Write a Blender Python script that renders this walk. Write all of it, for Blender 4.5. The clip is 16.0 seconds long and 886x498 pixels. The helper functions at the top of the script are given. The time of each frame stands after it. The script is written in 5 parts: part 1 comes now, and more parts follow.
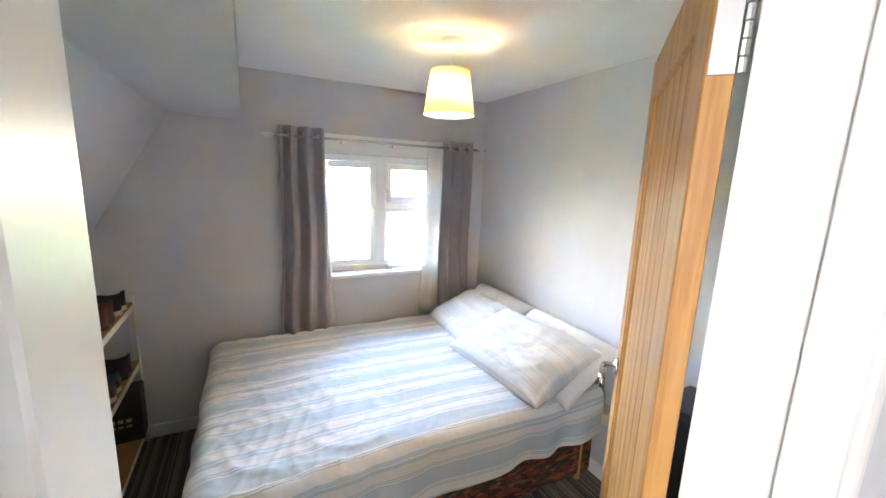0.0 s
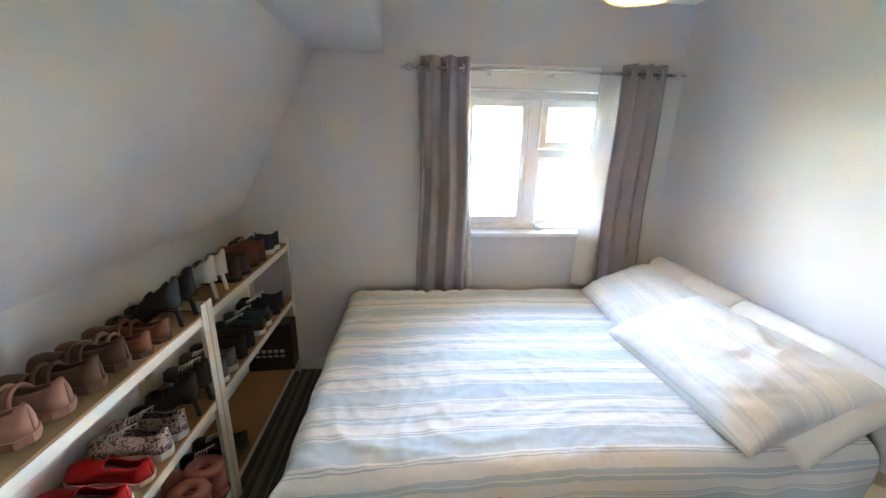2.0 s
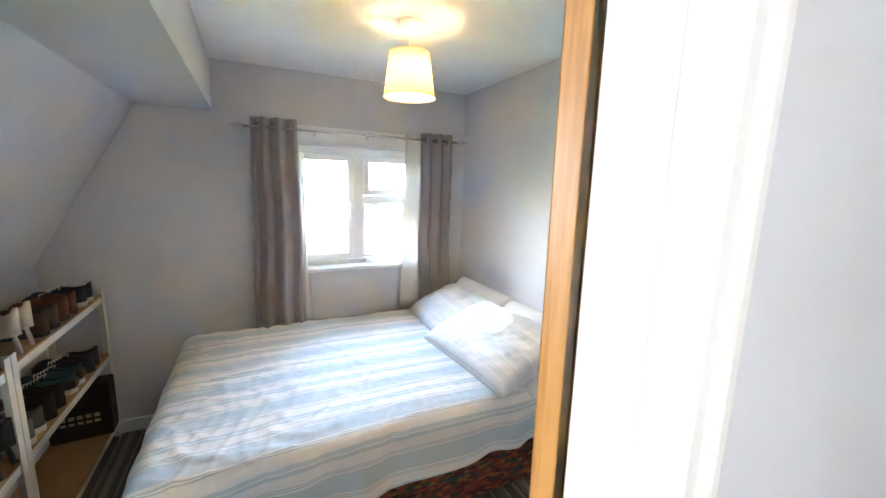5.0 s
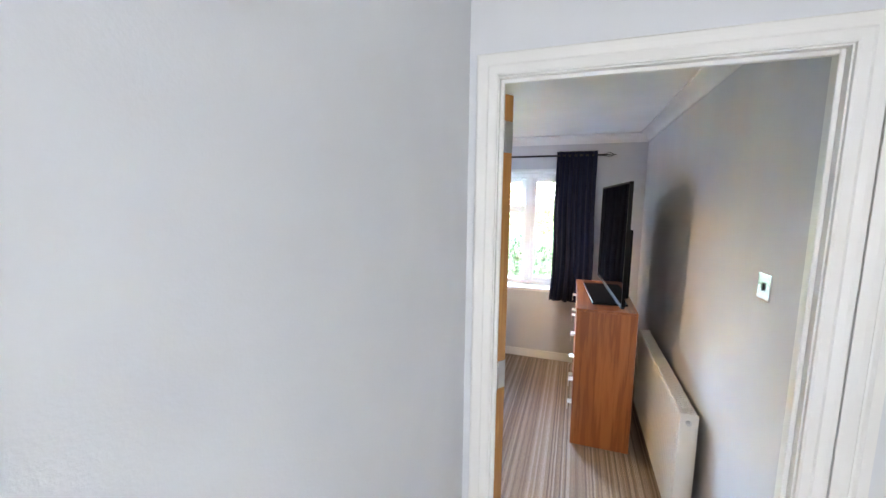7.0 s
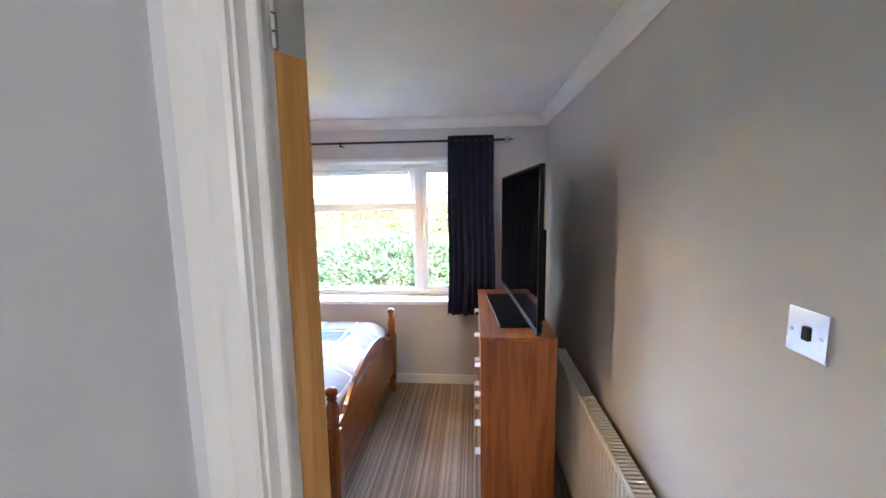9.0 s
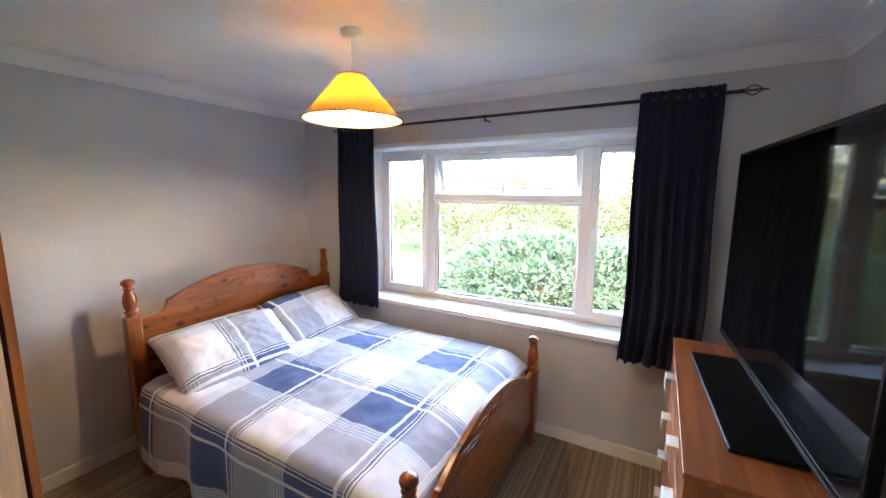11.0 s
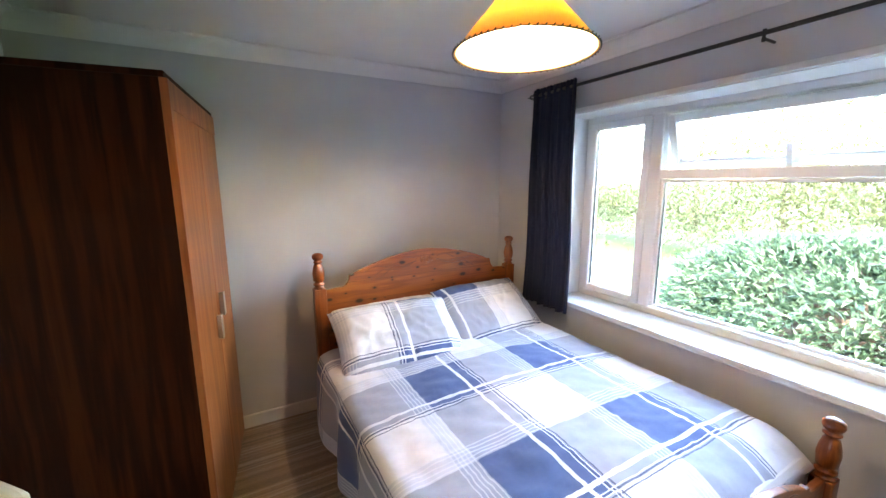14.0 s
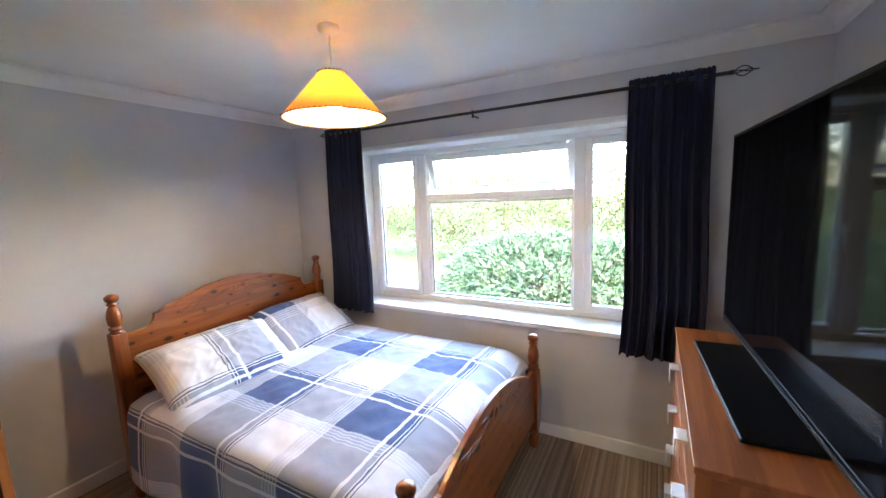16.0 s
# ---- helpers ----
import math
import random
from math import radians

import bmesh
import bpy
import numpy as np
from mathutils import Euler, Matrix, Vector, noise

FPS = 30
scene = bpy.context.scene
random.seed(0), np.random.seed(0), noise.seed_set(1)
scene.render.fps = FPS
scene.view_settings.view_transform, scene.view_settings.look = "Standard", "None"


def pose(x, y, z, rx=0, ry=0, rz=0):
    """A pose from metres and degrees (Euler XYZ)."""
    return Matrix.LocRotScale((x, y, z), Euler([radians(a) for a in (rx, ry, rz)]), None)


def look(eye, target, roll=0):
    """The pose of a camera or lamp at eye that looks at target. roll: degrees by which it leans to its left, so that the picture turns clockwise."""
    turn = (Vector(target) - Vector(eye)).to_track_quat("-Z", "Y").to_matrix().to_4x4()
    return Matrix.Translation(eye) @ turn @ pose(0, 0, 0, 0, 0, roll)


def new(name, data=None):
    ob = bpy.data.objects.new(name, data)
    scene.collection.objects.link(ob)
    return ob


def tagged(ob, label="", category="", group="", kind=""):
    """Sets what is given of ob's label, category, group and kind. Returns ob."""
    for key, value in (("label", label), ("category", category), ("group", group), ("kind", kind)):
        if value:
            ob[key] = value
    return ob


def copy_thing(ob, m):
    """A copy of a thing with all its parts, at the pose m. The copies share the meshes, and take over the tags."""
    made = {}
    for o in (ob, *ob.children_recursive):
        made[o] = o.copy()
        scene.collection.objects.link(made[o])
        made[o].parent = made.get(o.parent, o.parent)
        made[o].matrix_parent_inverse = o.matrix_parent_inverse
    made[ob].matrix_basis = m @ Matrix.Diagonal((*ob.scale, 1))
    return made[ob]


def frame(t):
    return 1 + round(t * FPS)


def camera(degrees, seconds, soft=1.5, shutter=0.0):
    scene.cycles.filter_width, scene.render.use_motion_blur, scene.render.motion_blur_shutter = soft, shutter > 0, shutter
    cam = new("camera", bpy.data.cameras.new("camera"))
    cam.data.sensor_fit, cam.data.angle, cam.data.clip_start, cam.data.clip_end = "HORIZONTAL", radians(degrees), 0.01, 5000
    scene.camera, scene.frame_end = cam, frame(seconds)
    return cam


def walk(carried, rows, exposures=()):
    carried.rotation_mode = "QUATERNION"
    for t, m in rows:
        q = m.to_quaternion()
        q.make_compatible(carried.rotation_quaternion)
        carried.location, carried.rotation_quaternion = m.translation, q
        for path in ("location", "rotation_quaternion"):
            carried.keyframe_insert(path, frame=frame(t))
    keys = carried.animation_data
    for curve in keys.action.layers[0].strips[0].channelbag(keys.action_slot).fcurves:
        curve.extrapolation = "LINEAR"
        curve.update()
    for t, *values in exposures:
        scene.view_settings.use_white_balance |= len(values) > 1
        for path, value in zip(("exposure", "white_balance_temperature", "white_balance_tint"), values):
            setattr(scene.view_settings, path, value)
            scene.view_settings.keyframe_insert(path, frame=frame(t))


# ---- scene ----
cam = camera(98.3, 16.0)
PATH = [
    (0, (0.503, 0.918, 1.655), (1.402, 2.668, 1.297), 2.2),
    (0.5, (0.588, 0.995, 1.635), (1.213, 2.851, 1.227), 2.8),
    (1, (0.646, 1.052, 1.593), (0.996, 2.966, 1.133), 3.3),
    (1.5, (0.655, 1.188, 1.546), (0.880, 3.099, 1.003), 2.5),
    (2, (0.655, 1.291, 1.523), (0.806, 3.206, 0.965), 1.1),
    (2.5, (0.658, 1.347, 1.513), (0.862, 3.27, 1.004), 0.7),
    (3, (0.686, 1.318, 1.524), (0.994, 3.233, 1.035), 1.0),
    (3.2, (0.701, 1.278, 1.53), (1.041, 3.188, 1.043), 1.0),
    (5.5, (0.685, 0.765, 1.597), (1.879, 2.349, 1.340), 1.0),
    (6, (0.783, 0.713, 1.632), (2.315, 1.971, 1.364), 1.0),
    (6.5, (0.921, 0.672, 1.633), (2.649, 1.644, 1.366), 1.3),
    (7, (1.052, 0.729, 1.644), (2.928, 1.375, 1.389), 0.6),
    (7.5, (1.232, 0.719, 1.630), (3.179, 1.109, 1.391), -0.4),
    (8, (1.445, 0.699, 1.638), (3.423, 0.831, 1.379), -0.8),
    (10.3, (2.389, 0.758, 1.588), (4.313, 1.232, 1.319), -0.3),
    (10.5, (2.479, 0.757, 1.593), (4.361, 1.382, 1.332), 0.1),
    (11, (2.652, 0.786, 1.597), (4.373, 1.762, 1.305), 0.4),
    (11.5, (2.781, 0.868, 1.572), (4.338, 2.086, 1.27), 0.4),
    (12, (2.904, 0.964, 1.569), (4.264, 2.398, 1.266), 0.1),
    (12.5, (3.012, 1.009, 1.556), (4.146, 2.628, 1.25), -0.2),
    (13, (3.141, 1.012, 1.544), (4.014, 2.782, 1.22), -0.4),
    (13.5, (3.169, 1.029, 1.549), (3.976, 2.824, 1.191), 0.1),
    (14, (3.147, 1.015, 1.527), (4.096, 2.741, 1.178), -0.2),
    (14.5, (3.07, 0.988, 1.523), (4.226, 2.587, 1.193), -1.2),
    (15, (2.958, 0.962, 1.548), (4.351, 2.363, 1.233), -2.0),
    (15.5, (2.864, 0.877, 1.556), (4.426, 2.095, 1.278), -2.0),
    (16, (2.709, 0.783, 1.558), (4.438, 1.752, 1.292), -2.2),
]
EXPOSURES = [(0.0, 7.2, 7300, 16), (1.0, 7.35, 7050, 12), (2.0, 7.2, 7300, 13), (3.2, 7.22, 7250, 13), (5.5, 7.2, 7100, 12), (6.5, 7.0, 6900, 11), (8.0, 6.85, 7050, 14), (10.3, 6.05, 7200, 15), (12.0, 6.0, 7150, 13), (16.0, 6.02, 6980, 12)]
walk(cam, [(t, look(eye, target, roll)) for t, eye, target, roll in PATH], EXPOSURES)

# ---- world, sun, lamps, exposure ----
world = bpy.data.worlds.new("sky")
scene.world = world
world.use_nodes = True
wn = world.node_tree.nodes
sky = wn.new("ShaderNodeTexSky")
sky.sky_type = 'NISHITA'
sky.sun_disc = False
sky.sun_elevation, sky.sun_rotation = radians(42), radians(215)
sky.air_density, sky.dust_density = 1.0, 0.6
world.node_tree.links.new(sky.outputs[0], wn["Background"].inputs[0])
wn["Background"].inputs[1].default_value = 0.15

sun_data = bpy.data.lights.new("sun", 'SUN')
sun_data.energy, sun_data.angle, sun_data.color = 0.5, radians(6), (1.0, 0.95, 0.88)
sun = new("sun", sun_data)
sun.matrix_world = look((-11.5, -16.4, 30), (0, 0, 12))

# daylight of the landing's own window, behind the walk
landing_data = bpy.data.lights.new("landing_daylight", 'AREA')
landing_data.shape, landing_data.size, landing_data.size_y = 'RECTANGLE', 0.8, 0.95
landing_data.energy, landing_data.color = 0.74, (0.92, 0.96, 1.0)
landing_light = new("landing_daylight", landing_data)
landing_light.matrix_world = look((-0.95, 0.15, 1.50), (1.5, 0.80, 1.38))


LAMP_A, LAMP_B = (1.342, 2.545), (3.955, 1.975)


# ---- materials ----
def nodes_of(name):
    m = bpy.data.materials.new(name)
    m.use_nodes = True
    return m, m.node_tree.nodes, m.node_tree.links, m.node_tree.nodes["Principled BSDF"]


def bump_on(n, l, bsdf, height, strength, distance):
    b = n.new("ShaderNodeBump")
    b.inputs["Strength"].default_value, b.inputs["Distance"].default_value = strength, distance
    l.new(height, b.inputs["Height"])
    l.new(b.outputs[0], bsdf.inputs["Normal"])
    return b


def noise_tex(n, l, coord, scale, detail=4, rough=0.55, stretch=None):
    t = n.new("ShaderNodeTexNoise")
    t.inputs["Scale"].default_value, t.inputs["Detail"].default_value, t.inputs["Roughness"].default_value = scale, detail, rough
    if stretch:
        mp = n.new("ShaderNodeMapping")
        mp.inputs["Scale"].default_value = stretch
        l.new(coord, mp.inputs["Vector"])
        coord = mp.outputs[0]
    l.new(coord, t.inputs["Vector"])
    return t.outputs["Fac"]


def mixed(n, l, fac, a, b, mode='MIX'):
    x = n.new("ShaderNodeMix")
    x.data_type, x.blend_type = 'RGBA', mode
    for value, socket in ((fac, x.inputs["Factor"]), (a, x.inputs["A"]), (b, x.inputs["B"])):
        if hasattr(value, "is_output"):
            l.new(value, socket)
        elif isinstance(value, (int, float)):
            socket.default_value = value
        else:
            socket.default_value = (*value, 1)
    return x.outputs["Result"]


def ramp(n, l, fac, stops, mode='LINEAR'):
    r = n.new("ShaderNodeValToRGB")
    r.color_ramp.interpolation = mode
    e = r.color_ramp.elements
    while len(e) < len(stops):
        e.new(0.5)
    for k, (p, c) in enumerate(stops):
        e[k].position = p
        e[k].color = (*c, 1)
    l.new(fac, r.inputs[0])
    return r.outputs[0]


def maths(n, l, op, a, b=None):
    m = n.new("ShaderNodeMath")
    m.operation = op
    for k, v in enumerate((a, b)):
        if v is None:
            continue
        if hasattr(v, "is_output"):
            l.new(v, m.inputs[k])
        else:
            m.inputs[k].default_value = v
    return m.outputs[0]


def coords(n, which="Object"):
    return n.new("ShaderNodeTexCoord").outputs[which]


def paint(name, color, rough=0.75, grain=180.0, strength=0.06, spread=0.06, metal=0.0, spec=0.5):
    """Paint, plaster or plastic: a slightly uneven coat with fine relief."""
    m, n, l, b = nodes_of(name)
    c = coords(n)
    big, fine = noise_tex(n, l, c, 1.7, 3), noise_tex(n, l, c, grain, 2)
    dark = tuple(v * (1 - spread) for v in color)
    light = tuple(min(1, v * (1 + spread)) for v in color)
    l.new(ramp(n, l, big, ((0.3, dark), (0.7, light))), b.inputs["Base Color"])
    l.new(maths(n, l, 'MULTIPLY_ADD', big, 0.12 * min(1, rough * 2)), b.inputs["Roughness"])
    b.inputs["Roughness"].links[0].from_node.inputs[2].default_value = rough - 0.06 * min(1, rough * 2)
    b.inputs["Metallic"].default_value = metal
    b.inputs["Specular IOR Level"].default_value = spec
    bump_on(n, l, b, fine, strength, 0.002)
    return m


def wood(name, dark, mid, light, along, scale=1.0, rough=0.4, knots=0.0, coat=0.2):
    """Wood whose grain runs along an axis of the object (0, 1 or 2)."""
    m, n, l, b = nodes_of(name)
    info = n.new("ShaderNodeObjectInfo")
    shift = n.new("ShaderNodeVectorMath")
    shift.operation = 'ADD'
    l.new(coords(n), shift.inputs[0])
    spread = n.new("ShaderNodeCombineXYZ")
    for k in range(3):
        l.new(maths(n, l, 'MULTIPLY', info.outputs["Random"], 7.0 + 3 * k), spread.inputs[k])
    l.new(spread.outputs[0], shift.inputs[1])
    c = shift.outputs[0]
    stretch = [14 * scale] * 3
    stretch[along] = 0.9 * scale
    rings = noise_tex(n, l, c, 1.0, 5, 0.6, stretch)
    fine_s = [160 * scale] * 3
    fine_s[along] = 4 * scale
    fine = noise_tex(n, l, c, 1.0, 3, 0.6, fine_s)
    band = maths(n, l, 'SINE', maths(n, l, 'MULTIPLY', rings, 34.0))
    band = maths(n, l, 'MULTIPLY_ADD', band, 0.18)
    l.new(rings, band.node.inputs[2])
    col = ramp(n, l, band, ((0.25, dark), (0.5, mid), (0.78, light)))
    col = mixed(n, l, maths(n, l, 'MULTIPLY', fine, 0.3), col, tuple(v * 0.45 for v in mid))
    if knots:
        v = n.new("ShaderNodeTexVoronoi")
        v.voronoi_dimensions = '2D'
        v.inputs["Scale"].default_value = 1.0
        mp = n.new("ShaderNodeMapping")
        ks = [knots] * 3
        ks[along] = knots * 0.55
        ks[1] = 0.0
        mp.inputs["Scale"].default_value = ks
        mp.inputs["Rotation"].default_value = (radians(90), 0, 0)
        l.new(c, mp.inputs["Vector"])
        l.new(mp.outputs[0], v.inputs["Vector"])
        cell = n.new("ShaderNodeSeparateColor")
        l.new(v.outputs["Color"], cell.inputs[0])
        size = maths(n, l, 'MULTIPLY_ADD', maths(n, l, 'POWER', cell.outputs[0], 2.0), 1.5)
        size.node.inputs[2].default_value = 0.55
        far = maths(n, l, 'DIVIDE', maths(n, l, 'ADD', v.outputs["Distance"], maths(n, l, 'MULTIPLY', fine, 0.04)), size)
        sep = n.new("ShaderNodeSeparateXYZ")
        l.new(coords(n), sep.inputs[0])
        row = maths(n, l, 'DIVIDE', sep.outputs[2], 0.118)
        board = n.new("ShaderNodeTexWhiteNoise")
        board.noise_dimensions = '1D'
        l.new(maths(n, l, 'FLOOR', row), board.inputs["W"])
        col = mixed(n, l, maths(n, l, 'MULTIPLY', board.outputs["Value"], 0.45), col, dark)
        seam = ramp(n, l, maths(n, l, 'FRACT', row), ((0.0, (1, 1, 1)), (0.025, (0, 0, 0))), 'CONSTANT')
        col = mixed(n, l, maths(n, l, 'MULTIPLY', seam, 0.6), col, tuple(q * 0.4 for q in dark))
        halo = ramp(n, l, far, ((0.08, (1, 1, 1)), (0.30, (0, 0, 0))))
        col = mixed(n, l, maths(n, l, 'MULTIPLY', halo, 0.55), col, dark)
        spot = ramp(n, l, far, ((0.07, (1, 1, 1)), (0.13, (0, 0, 0))))
        col = mixed(n, l, spot, col, tuple(q * 0.15 for q in dark))
    l.new(col, b.inputs["Base Color"])
    b.inputs["Roughness"].default_value = rough
    b.inputs["Coat Weight"].default_value = coat
    b.inputs["Coat Roughness"].default_value = 0.25
    bump_on(n, l, b, fine, 0.12, 0.0015)
    return m


def carpet(name, axis, tones):
    """Ribbed carpet with irregular stripes across an axis."""
    m, n, l, b = nodes_of(name)
    c = coords(n)
    sep = n.new("ShaderNodeSeparateXYZ")
    l.new(c, sep.inputs[0])
    across = sep.outputs[axis]
    wob = noise_tex(n, l, c, 9.0, 2)
    pos = maths(n, l, 'MULTIPLY_ADD', wob, 0.006)
    l.new(across, pos.node.inputs[2])
    one = n.new("ShaderNodeTexWhiteNoise")
    one.noise_dimensions = '1D'
    l.new(maths(n, l, 'FLOOR', maths(n, l, 'MULTIPLY', pos, 105.0)), one.inputs["W"])
    k = len(tones)
    col = ramp(n, l, one.outputs["Value"], [(i / k, t) for i, t in enumerate(tones)], 'CONSTANT')
    s = [240.0] * 3
    s[1 - axis] = 55.0
    tuft = noise_tex(n, l, c, 1.0, 3, 0.7, s)
    col = mixed(n, l, ramp(n, l, tuft, ((0.3, (0, 0, 0)), (0.75, (1, 1, 1)))), mixed(n, l, 0.62, col, (0.03, 0.022, 0.016)), col)
    worn = noise_tex(n, l, c, 2.2, 3)
    col = mixed(n, l, maths(n, l, 'MULTIPLY', worn, 0.25), col, tones[0])
    l.new(col, b.inputs["Base Color"])
    b.inputs["Roughness"].default_value = 0.95
    b.inputs["Sheen Weight"].default_value = 0.2
    rib = maths(n, l, 'SINE', maths(n, l, 'MULTIPLY', pos, 105.0 * 6.2832))
    h = maths(n, l, 'MULTIPLY_ADD', rib, 0.3)
    l.new(tuft, h.node.inputs[2])
    bump_on(n, l, b, h, 0.6, 0.006)
    return m


def cloth(name, color, rough=0.9, weave=420.0, sheen=0.25, spread=0.08, through_light=0.0):
    m, n, l, b = nodes_of(name)
    c = coords(n)
    big, fine = noise_tex(n, l, c, 5.0, 4), noise_tex(n, l, c, weave, 2, 0.6)
    dark = tuple(v * (1 - spread) for v in color)
    light = tuple(min(1, v * (1 + spread)) for v in color)
    col = ramp(n, l, big, ((0.3, dark), (0.7, light)))
    col = mixed(n, l, maths(n, l, 'MULTIPLY', fine, 0.25), col, tuple(v * 0.55 for v in color))
    l.new(col, b.inputs["Base Color"])
    b.inputs["Roughness"].default_value, b.inputs["Sheen Weight"].default_value = rough, sheen
    bump_on(n, l, b, fine, 0.25, 0.001)
    if through_light:
        tr, mix = n.new("ShaderNodeBsdfTranslucent"), n.new("ShaderNodeMixShader")
        tr.inputs[0].default_value = (*color, 1)
        mix.inputs[0].default_value = through_light
        l.new(b.outputs[0], mix.inputs[1])
        l.new(tr.outputs[0], mix.inputs[2])
        l.new(mix.outputs[0], n["Material Output"].inputs[0])
    return m


def uv_parts(n, l):
    sep = n.new("ShaderNodeSeparateXYZ")
    l.new(coords(n, "UV"), sep.inputs[0])
    return sep.outputs[0], sep.outputs[1]


def striped_cotton(name, faint=0.0):
    """White cotton with pale blue bands and fine lines; the cloth's second coordinate counts metres across the stripes."""
    m, n, l, b = nodes_of(name)
    u, v = uv_parts(n, l)
    f = maths(n, l, 'FRACT', maths(n, l, 'DIVIDE', v, 0.235))
    W = (0.78, 0.77, 0.75)
    B, D = (tuple(a + (w - a) * faint for a, w in zip(q, W)) for q in ((0.51, 0.595, 0.625), (0.43, 0.52, 0.56)))
    stops = [(0.0, B), (0.30, W), (0.335, D), (0.35, W), (0.375, D), (0.39, W), (0.56, B), (0.62, W), (0.64, B), (0.70, W), (0.87, D), (0.885, W), (0.91, D), (0.925, W), (0.96, B)]
    col = ramp(n, l, f, stops, 'CONSTANT')
    c = coords(n)
    fine, big = noise_tex(n, l, c, 500.0, 2), noise_tex(n, l, c, 14.0, 4)
    col = mixed(n, l, maths(n, l, 'MULTIPLY', fine, 0.12), col, (0.45, 0.46, 0.5))
    l.new(col, b.inputs["Base Color"])
    b.inputs["Roughness"].default_value, b.inputs["Sheen Weight"].default_value = 0.85, 0.15
    h = maths(n, l, 'MULTIPLY_ADD', fine, 0.1)
    l.new(big, h.node.inputs[2])
    bump_on(n, l, b, h, 0.35, 0.012)
    return m


def checked_cotton(name, bu=0.295, bv=0.31):
    """Blue, grey and white checks with groups of lines on their borders."""
    m, n, l, b = nodes_of(name)
    u, v = uv_parts(n, l)
    navy, grey, white, line, thin, ink = (0.042, 0.08, 0.22), (0.35, 0.36, 0.43), (0.76, 0.75, 0.77), (0.80, 0.80, 0.82), (0.27, 0.34, 0.48), (0.035, 0.05, 0.11)
    fu = maths(n, l, 'FRACT', maths(n, l, 'DIVIDE', u, 2 * bu))
    fv = maths(n, l, 'FRACT', maths(n, l, 'DIVIDE', v, 2 * bv))
    au, av = maths(n, l, 'LESS_THAN', fu, 0.5), maths(n, l, 'LESS_THAN', fv, 0.5)
    col = mixed(n, l, au, mixed(n, l, av, white, grey), mixed(n, l, av, grey, navy))
    black, wht = (0, 0, 0), (1, 1, 1)

    def bars(f, spans):
        stops = [(0.0, black)]
        for a, c in spans:
            stops += [(a, wht), (c, black)]
        return ramp(n, l, f, stops, 'CONSTANT')

    band = ((0.872, 0.998),)
    fine_lines = ((0.872, 0.880), (0.900, 0.908), (0.928, 0.936), (0.956, 0.964), (0.984, 0.992))
    bold = {0: ((0.362, 0.388), (0.458, 0.468), (0.486, 0.494)), 1: ((0.398, 0.424), (0.466, 0.476), (0.492, 0.499))}
    dark_lines = {0: ((0.470, 0.478), (0.502, 0.512)), 1: ((0.478, 0.485), (0.506, 0.515))}
    for f in (fu, fv):
        col = mixed(n, l, maths(n, l, 'MULTIPLY', bars(f, band), 0.30), col, thin)
    for k, f in enumerate((fu, fv)):
        col = mixed(n, l, maths(n, l, 'MULTIPLY', bars(f, fine_lines), 0.55), col, line)
        col = mixed(n, l, maths(n, l, 'MULTIPLY', bars(f, dark_lines[k]), 0.85), col, ink)
    for k, f in enumerate((fu, fv)):
        col = mixed(n, l, maths(n, l, 'MULTIPLY', bars(f, bold[k]), 0.92), col, line)
    c = coords(n)
    fine, big = noise_tex(n, l, c, 500.0, 2), noise_tex(n, l, c, 14.0, 4)
    col = mixed(n, l, maths(n, l, 'MULTIPLY', fine, 0.12), col, (0.3, 0.31, 0.36))
    l.new(col, b.inputs["Base Color"])
    b.inputs["Roughness"].default_value, b.inputs["Sheen Weight"].default_value = 0.8, 0.15
    h = maths(n, l, 'MULTIPLY_ADD', fine, 0.1)
    l.new(big, h.node.inputs[2])
    bump_on(n, l, b, h, 0.3, 0.01)
    return m


def glass(name):
    m, n, l, b = nodes_of(name)
    clear, gloss, mix, fr = n.new("ShaderNodeBsdfTransparent"), n.new("ShaderNodeBsdfGlossy"), n.new("ShaderNodeMixShader"), n.new("ShaderNodeFresnel")
    gloss.inputs["Roughness"].default_value = 0.02
    fr.inputs["IOR"].default_value = 1.3
    l.new(fr.outputs[0], mix.inputs[0])
    l.new(clear.outputs[0], mix.inputs[1])
    l.new(gloss.outputs[0], mix.inputs[2])
    l.new(mix.outputs[0], n["Material Output"].inputs[0])
    return m


def glow(name, color, strength):
    m, n, l, b = nodes_of(name)
    b.inputs["Emission Color"].default_value, b.inputs["Emission Strength"].default_value = (*color, 1), strength
    return m


def leafy(name, dark, light, rough=0.45):
    m, n, l, b = nodes_of(name)
    g = n.new("ShaderNodeNewGeometry")
    col = ramp(n, l, g.outputs["Random Per Island"], ((0.0, dark), (0.6, light), (1.0, tuple(min(1, v * 1.6) for v in light))))
    l.new(col, b.inputs["Base Color"])
    b.inputs["Roughness"].default_value = rough
    tr, mix = n.new("ShaderNodeBsdfTranslucent"), n.new("ShaderNodeMixShader")
    l.new(col, tr.inputs[0])
    mix.inputs[0].default_value = 0.3
    l.new(b.outputs[0], mix.inputs[1])
    l.new(tr.outputs[0], mix.inputs[2])
    l.new(mix.outputs[0], n["Material Output"].inputs[0])
    return m


